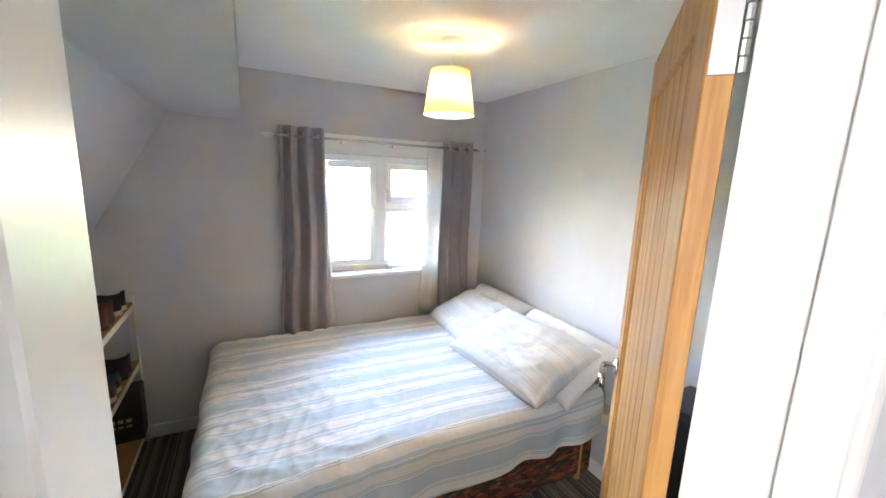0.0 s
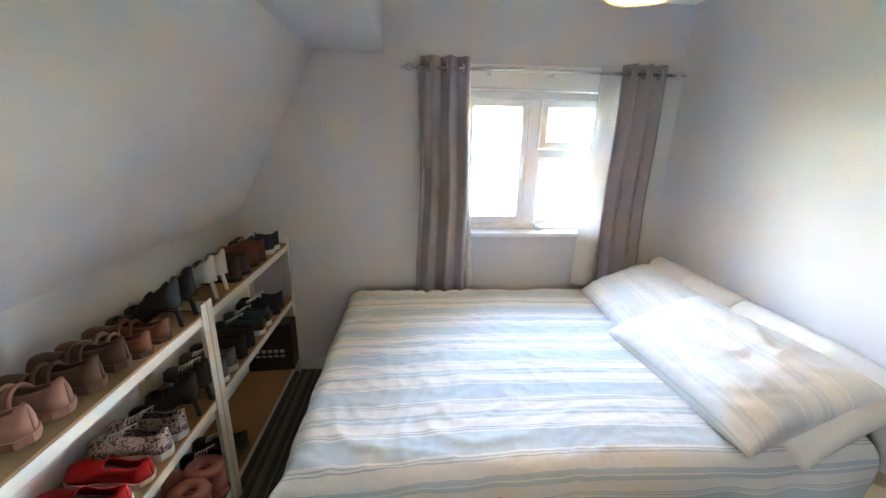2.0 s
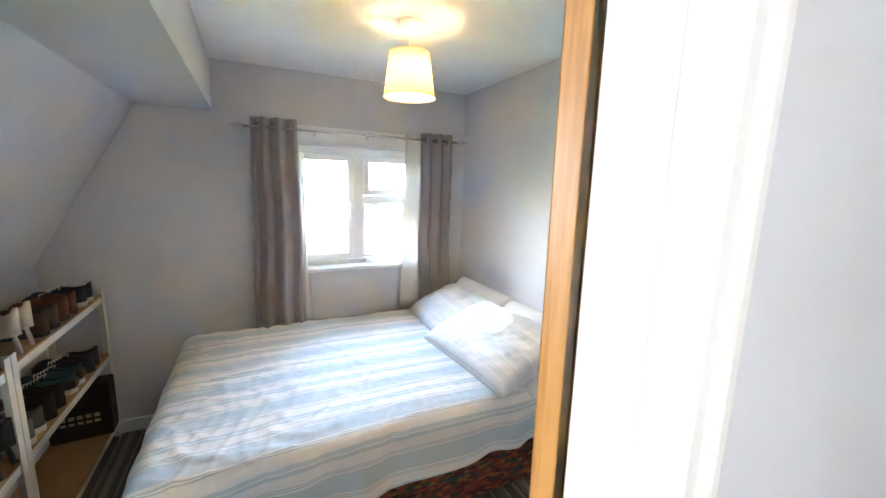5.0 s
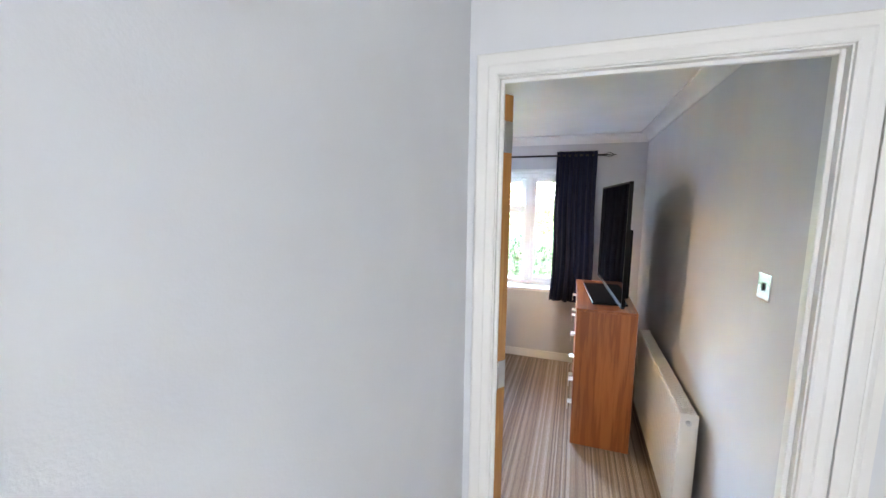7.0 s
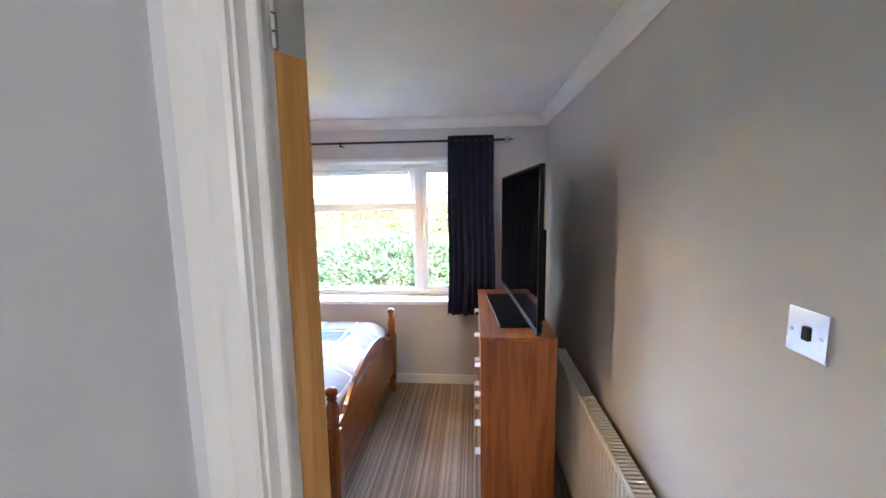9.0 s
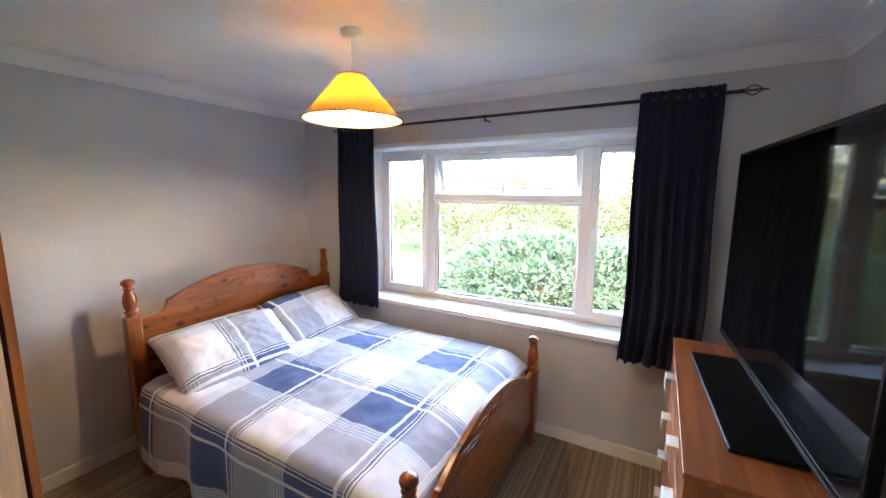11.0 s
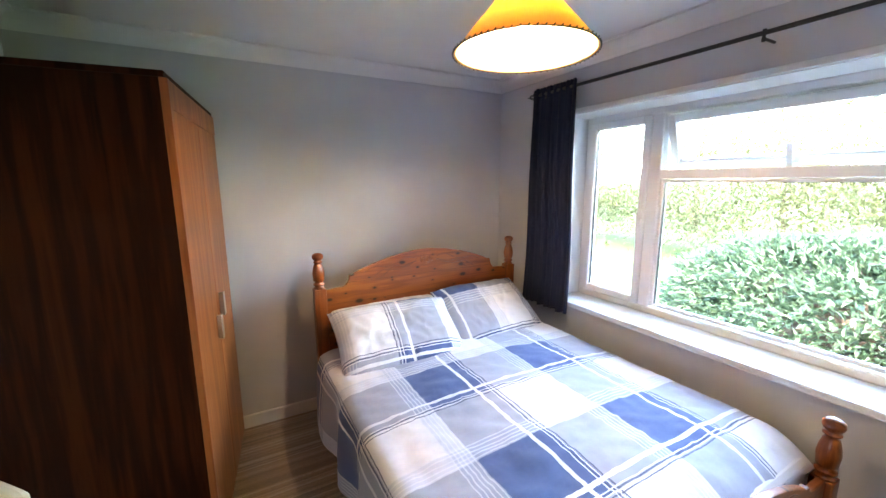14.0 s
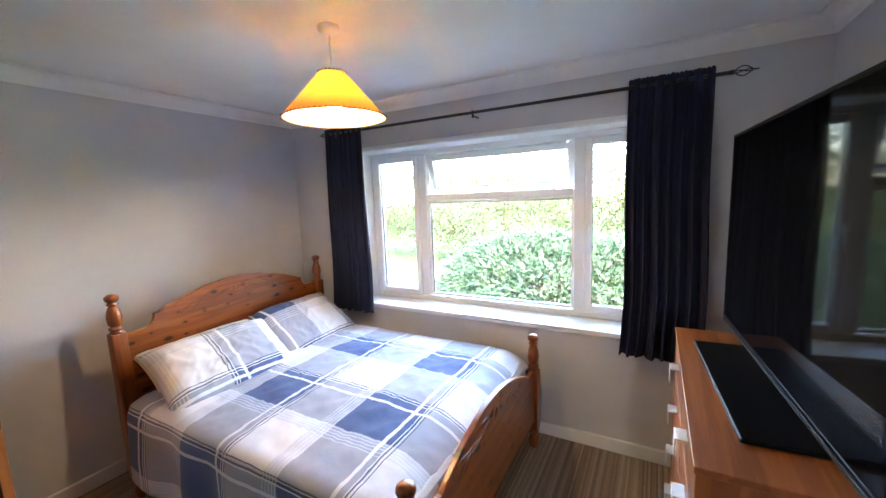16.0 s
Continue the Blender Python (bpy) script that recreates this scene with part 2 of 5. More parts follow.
M_WALL = paint("grey_wall_paint", (0.58, 0.58, 0.605), 0.8, 260, 0.12)
M_LANDING = paint("pale_grey_wall_paint", (0.68, 0.70, 0.735), 0.8, 260, 0.12)
M_CEIL = paint("white_ceiling_paint", (0.80, 0.80, 0.80), 0.85, 200, 0.08)
M_GLOSS = paint("white_gloss_paint", (0.80, 0.80, 0.79), 0.35, 60, 0.03, 0.03)
M_UPVC = paint("white_plastic", (0.88, 0.88, 0.875), 0.3, 30, 0.02, 0.02)
M_CARPET_A = carpet("dark_striped_carpet", 0, [(0.13, 0.098, 0.075), (0.27, 0.205, 0.15), (0.17, 0.128, 0.10), (0.40, 0.33, 0.265), (0.22, 0.165, 0.12), (0.09, 0.072, 0.062)])
M_CARPET_B = carpet("brown_striped_carpet", 1, [(0.42, 0.30, 0.20), (0.58, 0.44, 0.325), (0.32, 0.225, 0.15), (0.68, 0.55, 0.43), (0.48, 0.345, 0.235), (0.26, 0.185, 0.13)])
M_OAK = wood("light_oak", (0.35, 0.155, 0.038), (0.46, 0.22, 0.060), (0.54, 0.28, 0.088), 2, 1.0, 0.42)
M_PINE_X = wood("orange_pine", (0.19, 0.040, 0.005), (0.33, 0.082, 0.011), (0.42, 0.13, 0.02), 0, 0.8, 0.3, 12.5, 0.4)
M_PINE_Z = wood("orange_pine_upright", (0.16, 0.031, 0.004), (0.26, 0.060, 0.008), (0.35, 0.095, 0.014), 2, 1.0, 0.28, 0.0, 0.5)
M_PINE_Y = wood("orange_pine_rail", (0.15, 0.030, 0.004), (0.27, 0.062, 0.008), (0.36, 0.10, 0.014), 1, 0.8, 0.3, 0.0, 0.4)
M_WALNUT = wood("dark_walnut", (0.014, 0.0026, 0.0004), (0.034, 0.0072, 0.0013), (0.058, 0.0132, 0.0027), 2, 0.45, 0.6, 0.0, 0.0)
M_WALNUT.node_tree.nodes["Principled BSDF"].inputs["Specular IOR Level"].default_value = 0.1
M_CHERRY = wood("reddish_walnut_veneer", (0.25, 0.064, 0.012), (0.35, 0.100, 0.021), (0.43, 0.135, 0.033), 2, 0.7, 0.42, 0.0, 0.1)
M_CHERRY_X = wood("reddish_walnut_veneer_level", (0.25, 0.064, 0.012), (0.35, 0.100, 0.021), (0.43, 0.135, 0.033), 0, 0.7, 0.4, 0.0, 0.15)
M_CHIP = paint("chipboard", (0.31, 0.18, 0.08), 0.8, 90, 0.2, 0.2)
M_STEEL_W = paint("cream_enamel", (0.70, 0.68, 0.63), 0.4, 40, 0.03, 0.04)
M_CHROME = paint("chrome", (0.75, 0.75, 0.76), 0.18, 30, 0.01, 0.03, 1.0)
M_SATIN = paint("satin_steel", (0.58, 0.58, 0.58), 0.32, 60, 0.03, 0.05, 1.0)
M_IRON = paint("black_iron", (0.02, 0.02, 0.022), 0.45, 80, 0.05, 0.1)
M_BLACK = paint("black_plastic", (0.012, 0.012, 0.013), 0.3, 60, 0.03, 0.1)
M_SCREEN = paint("glossy_black_screen", (0.004, 0.004, 0.005), 0.05, 20, 0.0, 0.05, 0.0, 0.03)
M_TAUPE = cloth("taupe_curtain", (0.30, 0.27, 0.285), 0.7, 350, 0.3)
M_LINING = cloth("white_curtain_lining", (0.72, 0.70, 0.68), 0.9, 260, 0.1, 0.05, 0.35)
M_NAVY = cloth("navy_curtain", (0.009, 0.014, 0.044), 0.95, 300, 0.0)
M_STRIPE = striped_cotton("blue_striped_cotton")
M_STRIPE_F = striped_cotton("faintly_striped_cotton", 0.6)
M_CHECK = checked_cotton("blue_checked_cotton")
M_SHEET = cloth("white_cotton", (0.76, 0.75, 0.73), 0.9, 420, 0.1, 0.03)
M_CREAM = cloth("cream_fabric", (0.64, 0.56, 0.39), 0.9, 320, 0.1)
M_SHADE_A = cloth("cream_lampshade", (0.88, 0.79, 0.61), 0.9, 200, 0.0, 0.03, 0.68)
M_SHADE_B = cloth("amber_lampshade", (0.88, 0.58, 0.24), 0.9, 200, 0.0, 0.05, 0.5)
M_SHADE_IN = cloth("white_shade_lining", (0.88, 0.84, 0.74), 0.9, 200, 0.0, 0.02, 0.4)
M_BULB = glow("lit_bulb", (1.0, 0.71, 0.39), 11)
M_BULB_A = glow("lit_bulb_dimmer", (1.0, 0.70, 0.38), 1.25)
M_GLASS = glass("window_glass")


# ---- mesh helpers ----
def part(name, bm, material, parent=None, label="", smooth=False, at=None):
    """Link a bmesh as one mesh object, under a thing or a part where one is given."""
    bmesh.ops.recalc_face_normals(bm, faces=bm.faces[:])
    me = bpy.data.meshes.new(name)
    bm.to_mesh(me)
    bm.free()
    if smooth:
        me.shade_smooth()
    me.materials.append(material)
    ob = new(name, me)
    if parent:
        ob.parent = parent
    if at is not None:
        ob.matrix_basis = at
    if label:
        ob["label"] = label
    return ob


def thing(name, m, label, category, group="", kind=""):
    ob = new(name)
    ob.empty_display_size = 0.1
    ob.matrix_basis = m
    return tagged(ob, label, category, group, kind)


def add_box(bm, x0, x1, y0, y1, z0, z1, bevel=0.0, segs=1):
    r = bmesh.ops.create_cube(bm, size=1.0)
    for v in r["verts"]:
        v.co = Vector((x0 + (v.co.x + 0.5) * (x1 - x0), y0 + (v.co.y + 0.5) * (y1 - y0), z0 + (v.co.z + 0.5) * (z1 - z0)))
    if bevel:
        edges = list({e for v in r["verts"] for e in v.link_edges})
        bmesh.ops.bevel(bm, geom=edges, offset=bevel, segments=segs, affect='EDGES', profile=0.6)
    return bm


def boxes(*spans, bevel=0.0, segs=1):
    bm = bmesh.new()
    for s in spans:
        add_box(bm, *s, bevel=bevel, segs=segs)
    return bm


def lathe(profile, segs=20, bm=None, centre=(0, 0)):
    """A turned solid about z from (radius, height) pairs."""
    bm = bm or bmesh.new()
    rings = []
    for r, z in profile:
        if r < 1e-5:
            rings.append([bm.verts.new((centre[0], centre[1], z))])
        else:
            rings.append([bm.verts.new((centre[0] + r * math.cos(2 * math.pi * k / segs), centre[1] + r * math.sin(2 * math.pi * k / segs), z)) for k in range(segs)])
    for a, b in zip(rings, rings[1:]):
        if len(a) == 1 and len(b) == 1:
            continue
        for k in range(segs):
            j = (k + 1) % segs
            if len(a) == 1:
                bm.faces.new((a[0], b[k], b[j]))
            elif len(b) == 1:
                bm.faces.new((a[k], a[j], b[0]))
            else:
                bm.faces.new((a[k], a[j], b[j], b[k]))
    for ring in (rings[0], rings[-1]):
        if len(ring) > 1:
            bm.faces.new(ring)
    return bm


def tube(points, radius, segs=10, bm=None):
    """A round bar along a polyline."""
    bm = bm or bmesh.new()
    pts = [Vector(p) for p in points]
    rings = []
    for k, p in enumerate(pts):
        d = (pts[min(k + 1, len(pts) - 1)] - pts[max(k - 1, 0)]).normalized()
        a = d.orthogonal().normalized() if k == 0 else (rings_a - d * rings_a.dot(d)).normalized()
        rings_a = a
        b = d.cross(a)
        rings.append([bm.verts.new(p + radius * (a * math.cos(2 * math.pi * i / segs) + b * math.sin(2 * math.pi * i / segs))) for i in range(segs)])
    for a, b in zip(rings, rings[1:]):
        for i in range(segs):
            j = (i + 1) % segs
            bm.faces.new((a[i], a[j], b[j], b[i]))
    bm.faces.new(rings[0])
    bm.faces.new(rings[-1])
    return bm


def prism(outline, y0, y1, bm=None):
    """An outline of (x, z) pairs pushed from y0 to y1."""
    bm = bm or bmesh.new()
    a = [bm.verts.new((x, y0, z)) for x, z in outline]
    b = [bm.verts.new((x, y1, z)) for x, z in outline]
    bm.faces.new(a)
    bm.faces.new(b)
    for k in range(len(a)):
        j = (k + 1) % len(a)
        bm.faces.new((a[k], a[j], b[j], b[k]))
    return bm


def grid_sheet(nu, nv, place, uv=None):
    """A sheet of nu by nv cells; place(i, j) gives the point and uv(i, j) the cloth's own metres."""
    bm = bmesh.new()
    layer = bm.loops.layers.uv.new("UVMap")
    vs = [[bm.verts.new(place(i / nu, j / nv)) for j in range(nv + 1)] for i in range(nu + 1)]
    for i in range(nu):
        for j in range(nv):
            f = bm.faces.new((vs[i][j], vs[i + 1][j], vs[i + 1][j + 1], vs[i][j + 1]))
            if uv:
                for loop, (a, b) in zip(f.loops, ((i, j), (i + 1, j), (i + 1, j + 1), (i, j + 1))):
                    loop[layer].uv = uv(a / nu, b / nv)
    return bm


def sheet(name, bm, material, parent, thick, label=""):
    """A cloth with real thickness."""
    ob = part(name, bm, material, parent, label, True)
    mod = ob.modifiers.new("thickness", 'SOLIDIFY')
    mod.thickness, mod.offset = thick, 0.0
    return ob


def structure(name, bm, material, label, category, smooth=False):
    return tagged(part(name, bm, material, smooth=smooth), label, category, kind="structure")


# ---- the structure ----
H = 2.265            # ceilings
YA0, YA1 = 1.06, 1.18   # wall of the first door
XB0, XB1 = 2.25, 2.315   # wall of the second door
AX0, AX1, ATOP = 0.424, 1.066, 2.02   # first door's clear opening
BY0, BY1, BTOP = 0.142, 0.966, 2.01    # second door's clear opening
WA = (0.93, 1.87, 0.95, 1.80)         # first window: x, x, z, z
WB = (0.69, 2.87, 0.745, 1.93)        # second window: y, y, z, z
YN, YS = 3.53, 0.135                  # second bedroom's walls
L = 0.026

structure("floor_bedroom", boxes((-0.55, XB0, YA1, 3.66, -0.12, 0.0)), M_CARPET_A, "dark brown and grey striped bedroom carpet", "floor")
structure("floor_main_bedroom", boxes((XB1, 5.06, -0.02, 3.56, -0.12, 0.0)), M_CARPET_B, "brown and beige striped ribbed bedroom carpet", "floor")
structure("floor_landing", boxes((-0.95, XB1, -0.12, YA1, -0.12, -0.001)), M_CARPET_B, "brown striped landing carpet", "floor")
structure("ceiling_bedroom", boxes((0.3, XB0, YA1, 3.63, H, H + 0.12)), M_CEIL, "plain white painted bedroom ceiling", "ceiling")
structure("ceiling_main_bedroom", boxes((XB1, 5.05, YS, YN, H, H + 0.12)), M_CEIL, "plain white painted ceiling with cornice", "ceiling")
structure("ceiling_landing", boxes((-0.95, XB0, -0.12, YA0, H, H + 0.12)), M_CEIL, "plain white landing ceiling", "ceiling")

structure("wall_landing_north", boxes((-0.95, AX0 - L, YA0, YA1, 0, H), (AX1 + L, XB0, YA0, YA1, 0, H), (AX0 - L, AX1 + L, YA0, YA1, ATOP + L, H)), M_LANDING, "pale blue-grey painted landing wall with a doorway", "wall")
structure("wall_between_bedrooms", boxes((XB0, XB1, -0.12, BY0 - L, 0, H), (XB0, XB1, BY1 + L, 3.63, 0, H), (XB0, XB1, BY0 - L, BY1 + L, BTOP + L, H)), M_LANDING, "pale grey painted wall with a doorway", "wall")
structure("wall_landing_south", boxes((-0.95, XB0, -0.22, -0.12, 0, H)), M_LANDING, "pale grey painted landing wall", "wall")
structure("wall_landing_west", boxes((-1.05, -0.97, -0.22, YA1, 0, H)), M_LANDING, "pale grey painted landing end wall", "wall")
structure("wall_bedroom_window", boxes((-0.6, WA[0], 3.63, 3.88, 0, H), (WA[1], XB1, 3.63, 3.88, 0, H), (WA[0], WA[1], 3.63, 3.88, 0, WA[2]), (WA[0], WA[1], 3.63, 3.88, WA[3], H)), M_WALL, "pale grey painted wall round a window", "wall")
structure("wall_bedroom_knee", boxes((-0.55, -0.385, YA1, 3.63, 0, 1.08)), M_WALL, "low grey knee wall under the sloping ceiling", "wall")
slope = prism([(-0.385, 1.08), (0.115, 1.965), (0.02, 2.02), (-0.50, 1.10)], YA1, 3.63)
structure("ceiling_slope", slope, M_WALL, "sloping grey painted ceiling under the roof", "ceiling")
structure("bulkhead", boxes((0.02, 0.495, YA1, 3.63, 1.965, H + 0.1)), M_WALL, "grey boxed-in bulkhead along the ceiling", "wall")
structure("wall_bedroom_side", boxes((2.236, XB0, YA1, 3.63, 0, H)), M_WALL, "pale grey painted side wall behind the bed", "wall")
structure("wall_bedroom_door", boxes((-0.385, AX0 - L, YA1, YA1 + 0.012, 0, H), (AX1 + L, 2.236, YA1, YA1 + 0.012, 0, H), (AX0 - L, AX1 + L, YA1, YA1 + 0.012, ATOP + L, H)), M_WALL, "grey painted inner side of the door wall", "wall")
structure("wall_main_north", boxes((XB1, 5.05, YN, YN + 0.1, 0, H)), M_WALL, "pale grey painted wall behind the pine bed", "wall")
structure("wall_main_south", boxes((XB1, 5.05, YS - 0.15, YS, 0, H)), M_WALL, "grey painted wall behind the chest of drawers", "wall")
structure("wall_main_west", boxes((XB1, XB1 + 0.012, BY1 + L, YN, 0, H), (XB1, XB1 + 0.012, BY0 - L, BY1 + L, BTOP + L, H)), M_WALL, "grey painted inner side of the door wall", "wall")
structure("wall_main_window", boxes((5.05, 5.38, -0.02, WB[0], 0, H), (5.05, 5.38, WB[1], YN + 0.1, 0, H), (5.05, 5.38, WB[0], WB[1], 0, WB[2]), (5.05, 5.38, WB[0], WB[1], WB[3], H)), M_WALL, "pale grey painted wall round a wide window", "wall")


def cornice_profile():
    pts = [(0.0, 0.0), (0.0, -0.078), (0.008, -0.078), (0.012, -0.066)]
    for k in range(7):
        a = math.pi / 2 * k / 6
        pts.append((0.012 + 0.055 * (1 - math.cos(a)), -0.066 + 0.055 * math.sin(a)))
    return pts + [(0.078, -0.011), (0.078, 0.0)]


def cornice(name, length, m):
    ob = structure(name, prism(cornice_profile(), 0, length), M_CEIL, "white coved plaster cornice", "cornice")
    ob.matrix_basis = m
    return ob


cornice("cornice_north", 5.05 - XB1 - 0.012, Matrix.Translation((XB1 + 0.012, YN, H)) @ Matrix(((0, 1, 0, 0), (-1, 0, 0, 0), (0, 0, 1, 0), (0, 0, 0, 1))))
cornice("cornice_south", 5.05 - XB1, Matrix.Translation((XB1, YS, H)) @ Matrix(((0, 1, 0, 0), (1, 0, 0, 0), (0, 0, 1, 0), (0, 0, 0, 1))))
cornice("cornice_window", YN - YS, Matrix.Translation((5.05, YS, H)) @ Matrix.Scale(-1, 4, (1, 0, 0)))
cornice("cornice_west", YN - YS, Matrix.Translation((XB1 + 0.012, YS, H)))


def skirting(name, x0, x1, y0, y1):
    bm = bmesh.new()
    add_box(bm, x0, x1, y0, y1, 0, 0.085, 0.005)
    return structure(name, bm, M_GLOSS, "white gloss painted skirting board", "skirting board")


skirting("baseboard_1", -0.385, 2.236, 3.612, 3.63)
skirting("baseboard_2", 2.218, 2.236, YA1 + 0.012, 3.612)
skirting("baseboard_3", XB1 + 0.012, 5.05, YN - 0.018, YN)
skirting("baseboard_4", 5.032, 5.05, YS + 0.018, YN - 0.018)
skirting("baseboard_5", XB1 + 0.012, 5.05, YS, YS + 0.018)
skirting("baseboard_6", AX1 + 0.10, XB0, YA0 - 0.018, YA0)


def door_frame(name, m, width, height, depth):
    """Lining, stop and moulded architraves of a doorway; local x across, y through the wall from 0 to depth."""
    ob = thing(name, m, "white gloss painted door frame with moulded architrave", "door frame", kind="structure")
    part("lining", boxes((-L, 0, 0, depth, 0, height), (width, width + L, 0, depth, 0, height), (-L, width + L, 0, depth, height, height + L)), M_GLOSS, ob)
    part("stop", boxes((0, 0.012, 0.02, 0.034, 0, height), (width - 0.012, width, 0.02, 0.034, 0, height), (0.012, width - 0.012, 0.02, 0.034, height - 0.012, height), bevel=0.002), M_GLOSS, ob)
    W = 0.068
    for side, y in ((-1, 0.0), (1, depth)):
        prof = [(0.004, 0.0), (0.004, 0.010), (0.010, 0.013), (0.030, 0.013), (0.034, 0.017), (0.050, 0.019), (W - 0.006, 0.019), (W, 0.012), (W, 0.0)]
        for nm, sx in (("architrave", -1), ("architrave", 1)):
            bm = bmesh.new()
            x0 = 0 if sx < 0 else width
            lo = [bm.verts.new((x0 + sx * a, y + side * d, 0.0)) for a, d in prof]
            hi = [bm.verts.new((x0 + sx * a, y + side * d, height + a)) for a, d in prof]
            bm.faces.new(lo)
            bm.faces.new(hi)
            for k in range(len(prof)):
                j = (k + 1) % len(prof)
                bm.faces.new((lo[k], lo[j], hi[j], hi[k]))
            part(nm, bm, M_GLOSS, ob)
        bm = bmesh.new()
        lo = [bm.verts.new((-a, y + side * d, height + a)) for a, d in prof]
        hi = [bm.verts.new((width + a, y + side * d, height + a)) for a, d in prof]
        bm.faces.new(lo)
        bm.faces.new(hi)
        for k in range(len(prof)):
            j = (k + 1) % len(prof)
            bm.faces.new((lo[k], lo[j], hi[j], hi[k]))
        part("architrave", bm, M_GLOSS, ob)
    return ob


door_frame("door_frame_1", pose(AX0, YA0, 0), AX1 - AX0, ATOP, YA1 - YA0 + 0.012)
frame_b = door_frame("door_frame_2", Matrix.Translation((XB0, BY1, 0)) @ pose(0, 0, 0, 0, 0, -90), BY1 - BY0, BTOP, XB1 - XB0 + 0.012)
strike = part("strike_plate", boxes((BY1 - BY0 - 0.002, BY1 - BY0 + 0.001, 0.040, 0.052, 1.715, 1.755), bevel=0.0005), M_GLOSS, frame_b, "small painted strike plate")
part("latch_hole", boxes((BY1 - BY0 - 0.0035, BY1 - BY0 - 0.0025, 0.043, 0.049, 1.728, 1.742)), M_BLACK, strike, "dark latch hole")


trim = [(0.0, 0.0), (0.0, 0.016), (0.02, 0.019), (0.034, 0.019), (0.040, 0.012), (0.046, 0.012), (0.052, 0.018), (0.074, 0.018), (0.078, 0.010), (0.078, 0.0)]
bm = bmesh.new()
lo = [bm.verts.new((XB0 - d, BY0 - 0.070 - a, 0.0)) for a, d in trim]
hi = [bm.verts.new((XB0 - d, BY0 - 0.070 - a, H)) for a, d in trim]
bm.faces.new(lo)
bm.faces.new(hi)
for k in range(len(trim)):
    bm.faces.new((lo[k], lo[(k + 1) % len(trim)], hi[(k + 1) % len(trim)], hi[k]))
structure("trim", bm, M_GLOSS, "white moulded corner trim beside the door frame", "trim")


def panel_door(name, m, width, height, label, flip=False, lever_z=1.03, T=0.035):
    """Boarded oak door; local x from the hinge to the free edge, its thickness to -y, or to +y where flipped."""
    ob = thing(name, m, label, "door", kind="structure")
    S = 0.105

    def leaf(*spans, bevel=0.0):
        return boxes(*[(a, b, -d, -c, e, f) if flip else (a, b, c, d, e, f) for a, b, c, d, e, f in spans], bevel=bevel)

    for nm, span in (("stile", (0, S, -T, 0, 0.005, height)), ("stile", (width - S, width, -T, 0, 0.005, height)), ("rail", (S, width - S, -T, 0, height - 0.11, height)), ("rail", (S, width - S, -T, 0, 0.005, 0.20))):
        part(nm, leaf(span, bevel=0.002), M_OAK, ob)
    nb = 6
    w = (width - 2 * S) / nb
    for k in range(nb):
        part("board", leaf((S + k * w, S + (k + 1) * w, -T + 0.011, -0.011, 0.20, height - 0.11), bevel=0.0035), M_OAK, ob)
    bead = leaf(*[(a, b, y0, y1, 0.20, height - 0.11) for a, b in ((S, S + 0.012), (width - S - 0.012, width - S)) for y0, y1 in ((-T + 0.004, -T + 0.011), (-0.011, -0.004))], bevel=0.002)
    part("bead", bead, M_OAK, ob)
    for z in (0.22, 0.98, 1.80):
        hinge = part("hinge", leaf((-0.003, -0.0005, -T + 0.003, -0.002, z, z + 0.10), bevel=0.0005), M_SATIN, ob, "brushed steel butt hinge")
        bm = bmesh.new()
        for q in range(5):
            lathe([(0.0065, z + 0.0205 * q), (0.0065, z + 0.0205 * q + 0.018)], 10, bm, (-0.004, -0.003 if flip else 0.003))
        part("knuckle", bm, M_CHROME, hinge)
    ys = (0.0, T) if flip else (-T, 0.0)
    for side, y in ((1, ys[1]), (-1, ys[0])):
        h = part("handle", lathe([(0.0, 0), (0.026, 0), (0.026, 0.007), (0.022, 0.010), (0.011, 0.011), (0.0095, 0.04), (0.0, 0.042)], 20), M_CHROME, ob, "chrome lever handle", True, pose(width - 0.06, y, lever_z, -90 * side))
        bm = tube([(0, 0, 0.040), (-0.02, 0, 0.046), (-0.05, 0, 0.048), (-0.085, 0, 0.048), (-0.10, 0.0, 0.046), (-0.103, 0.025 * side, 0.046)], 0.0085, 10)
        part("lever", bm, M_CHROME, h, "", True)
    return ob


panel_door("door_1", pose(AX1 - 0.001, YA1 + 0.036, 0, 0, 0, 41.3), 0.685, 2.0, "boarded light oak door standing wide open", True, 1.10)
panel_door("door_2", pose(XB1 + 0.014, BY1, 0, 0, 0, 54), 0.71, 1.985, "boarded light oak door standing open into the room", T=0.044)


# ---- windows ----
def ring_frame(bm, x0, x1, z0, z1, w, y0, y1, bev=0.006):
    add_box(bm, x0, x0 + w, y0, y1, z0, z1, bev)
    add_box(bm, x1 - w, x1, y0, y1, z0, z1, bev)
    add_box(bm, x0 + w, x1 - w, y0, y1, z0, z0 + w, bev)
    add_box(bm, x0 + w, x1 - w, y0, y1, z1 - w, z1, bev)


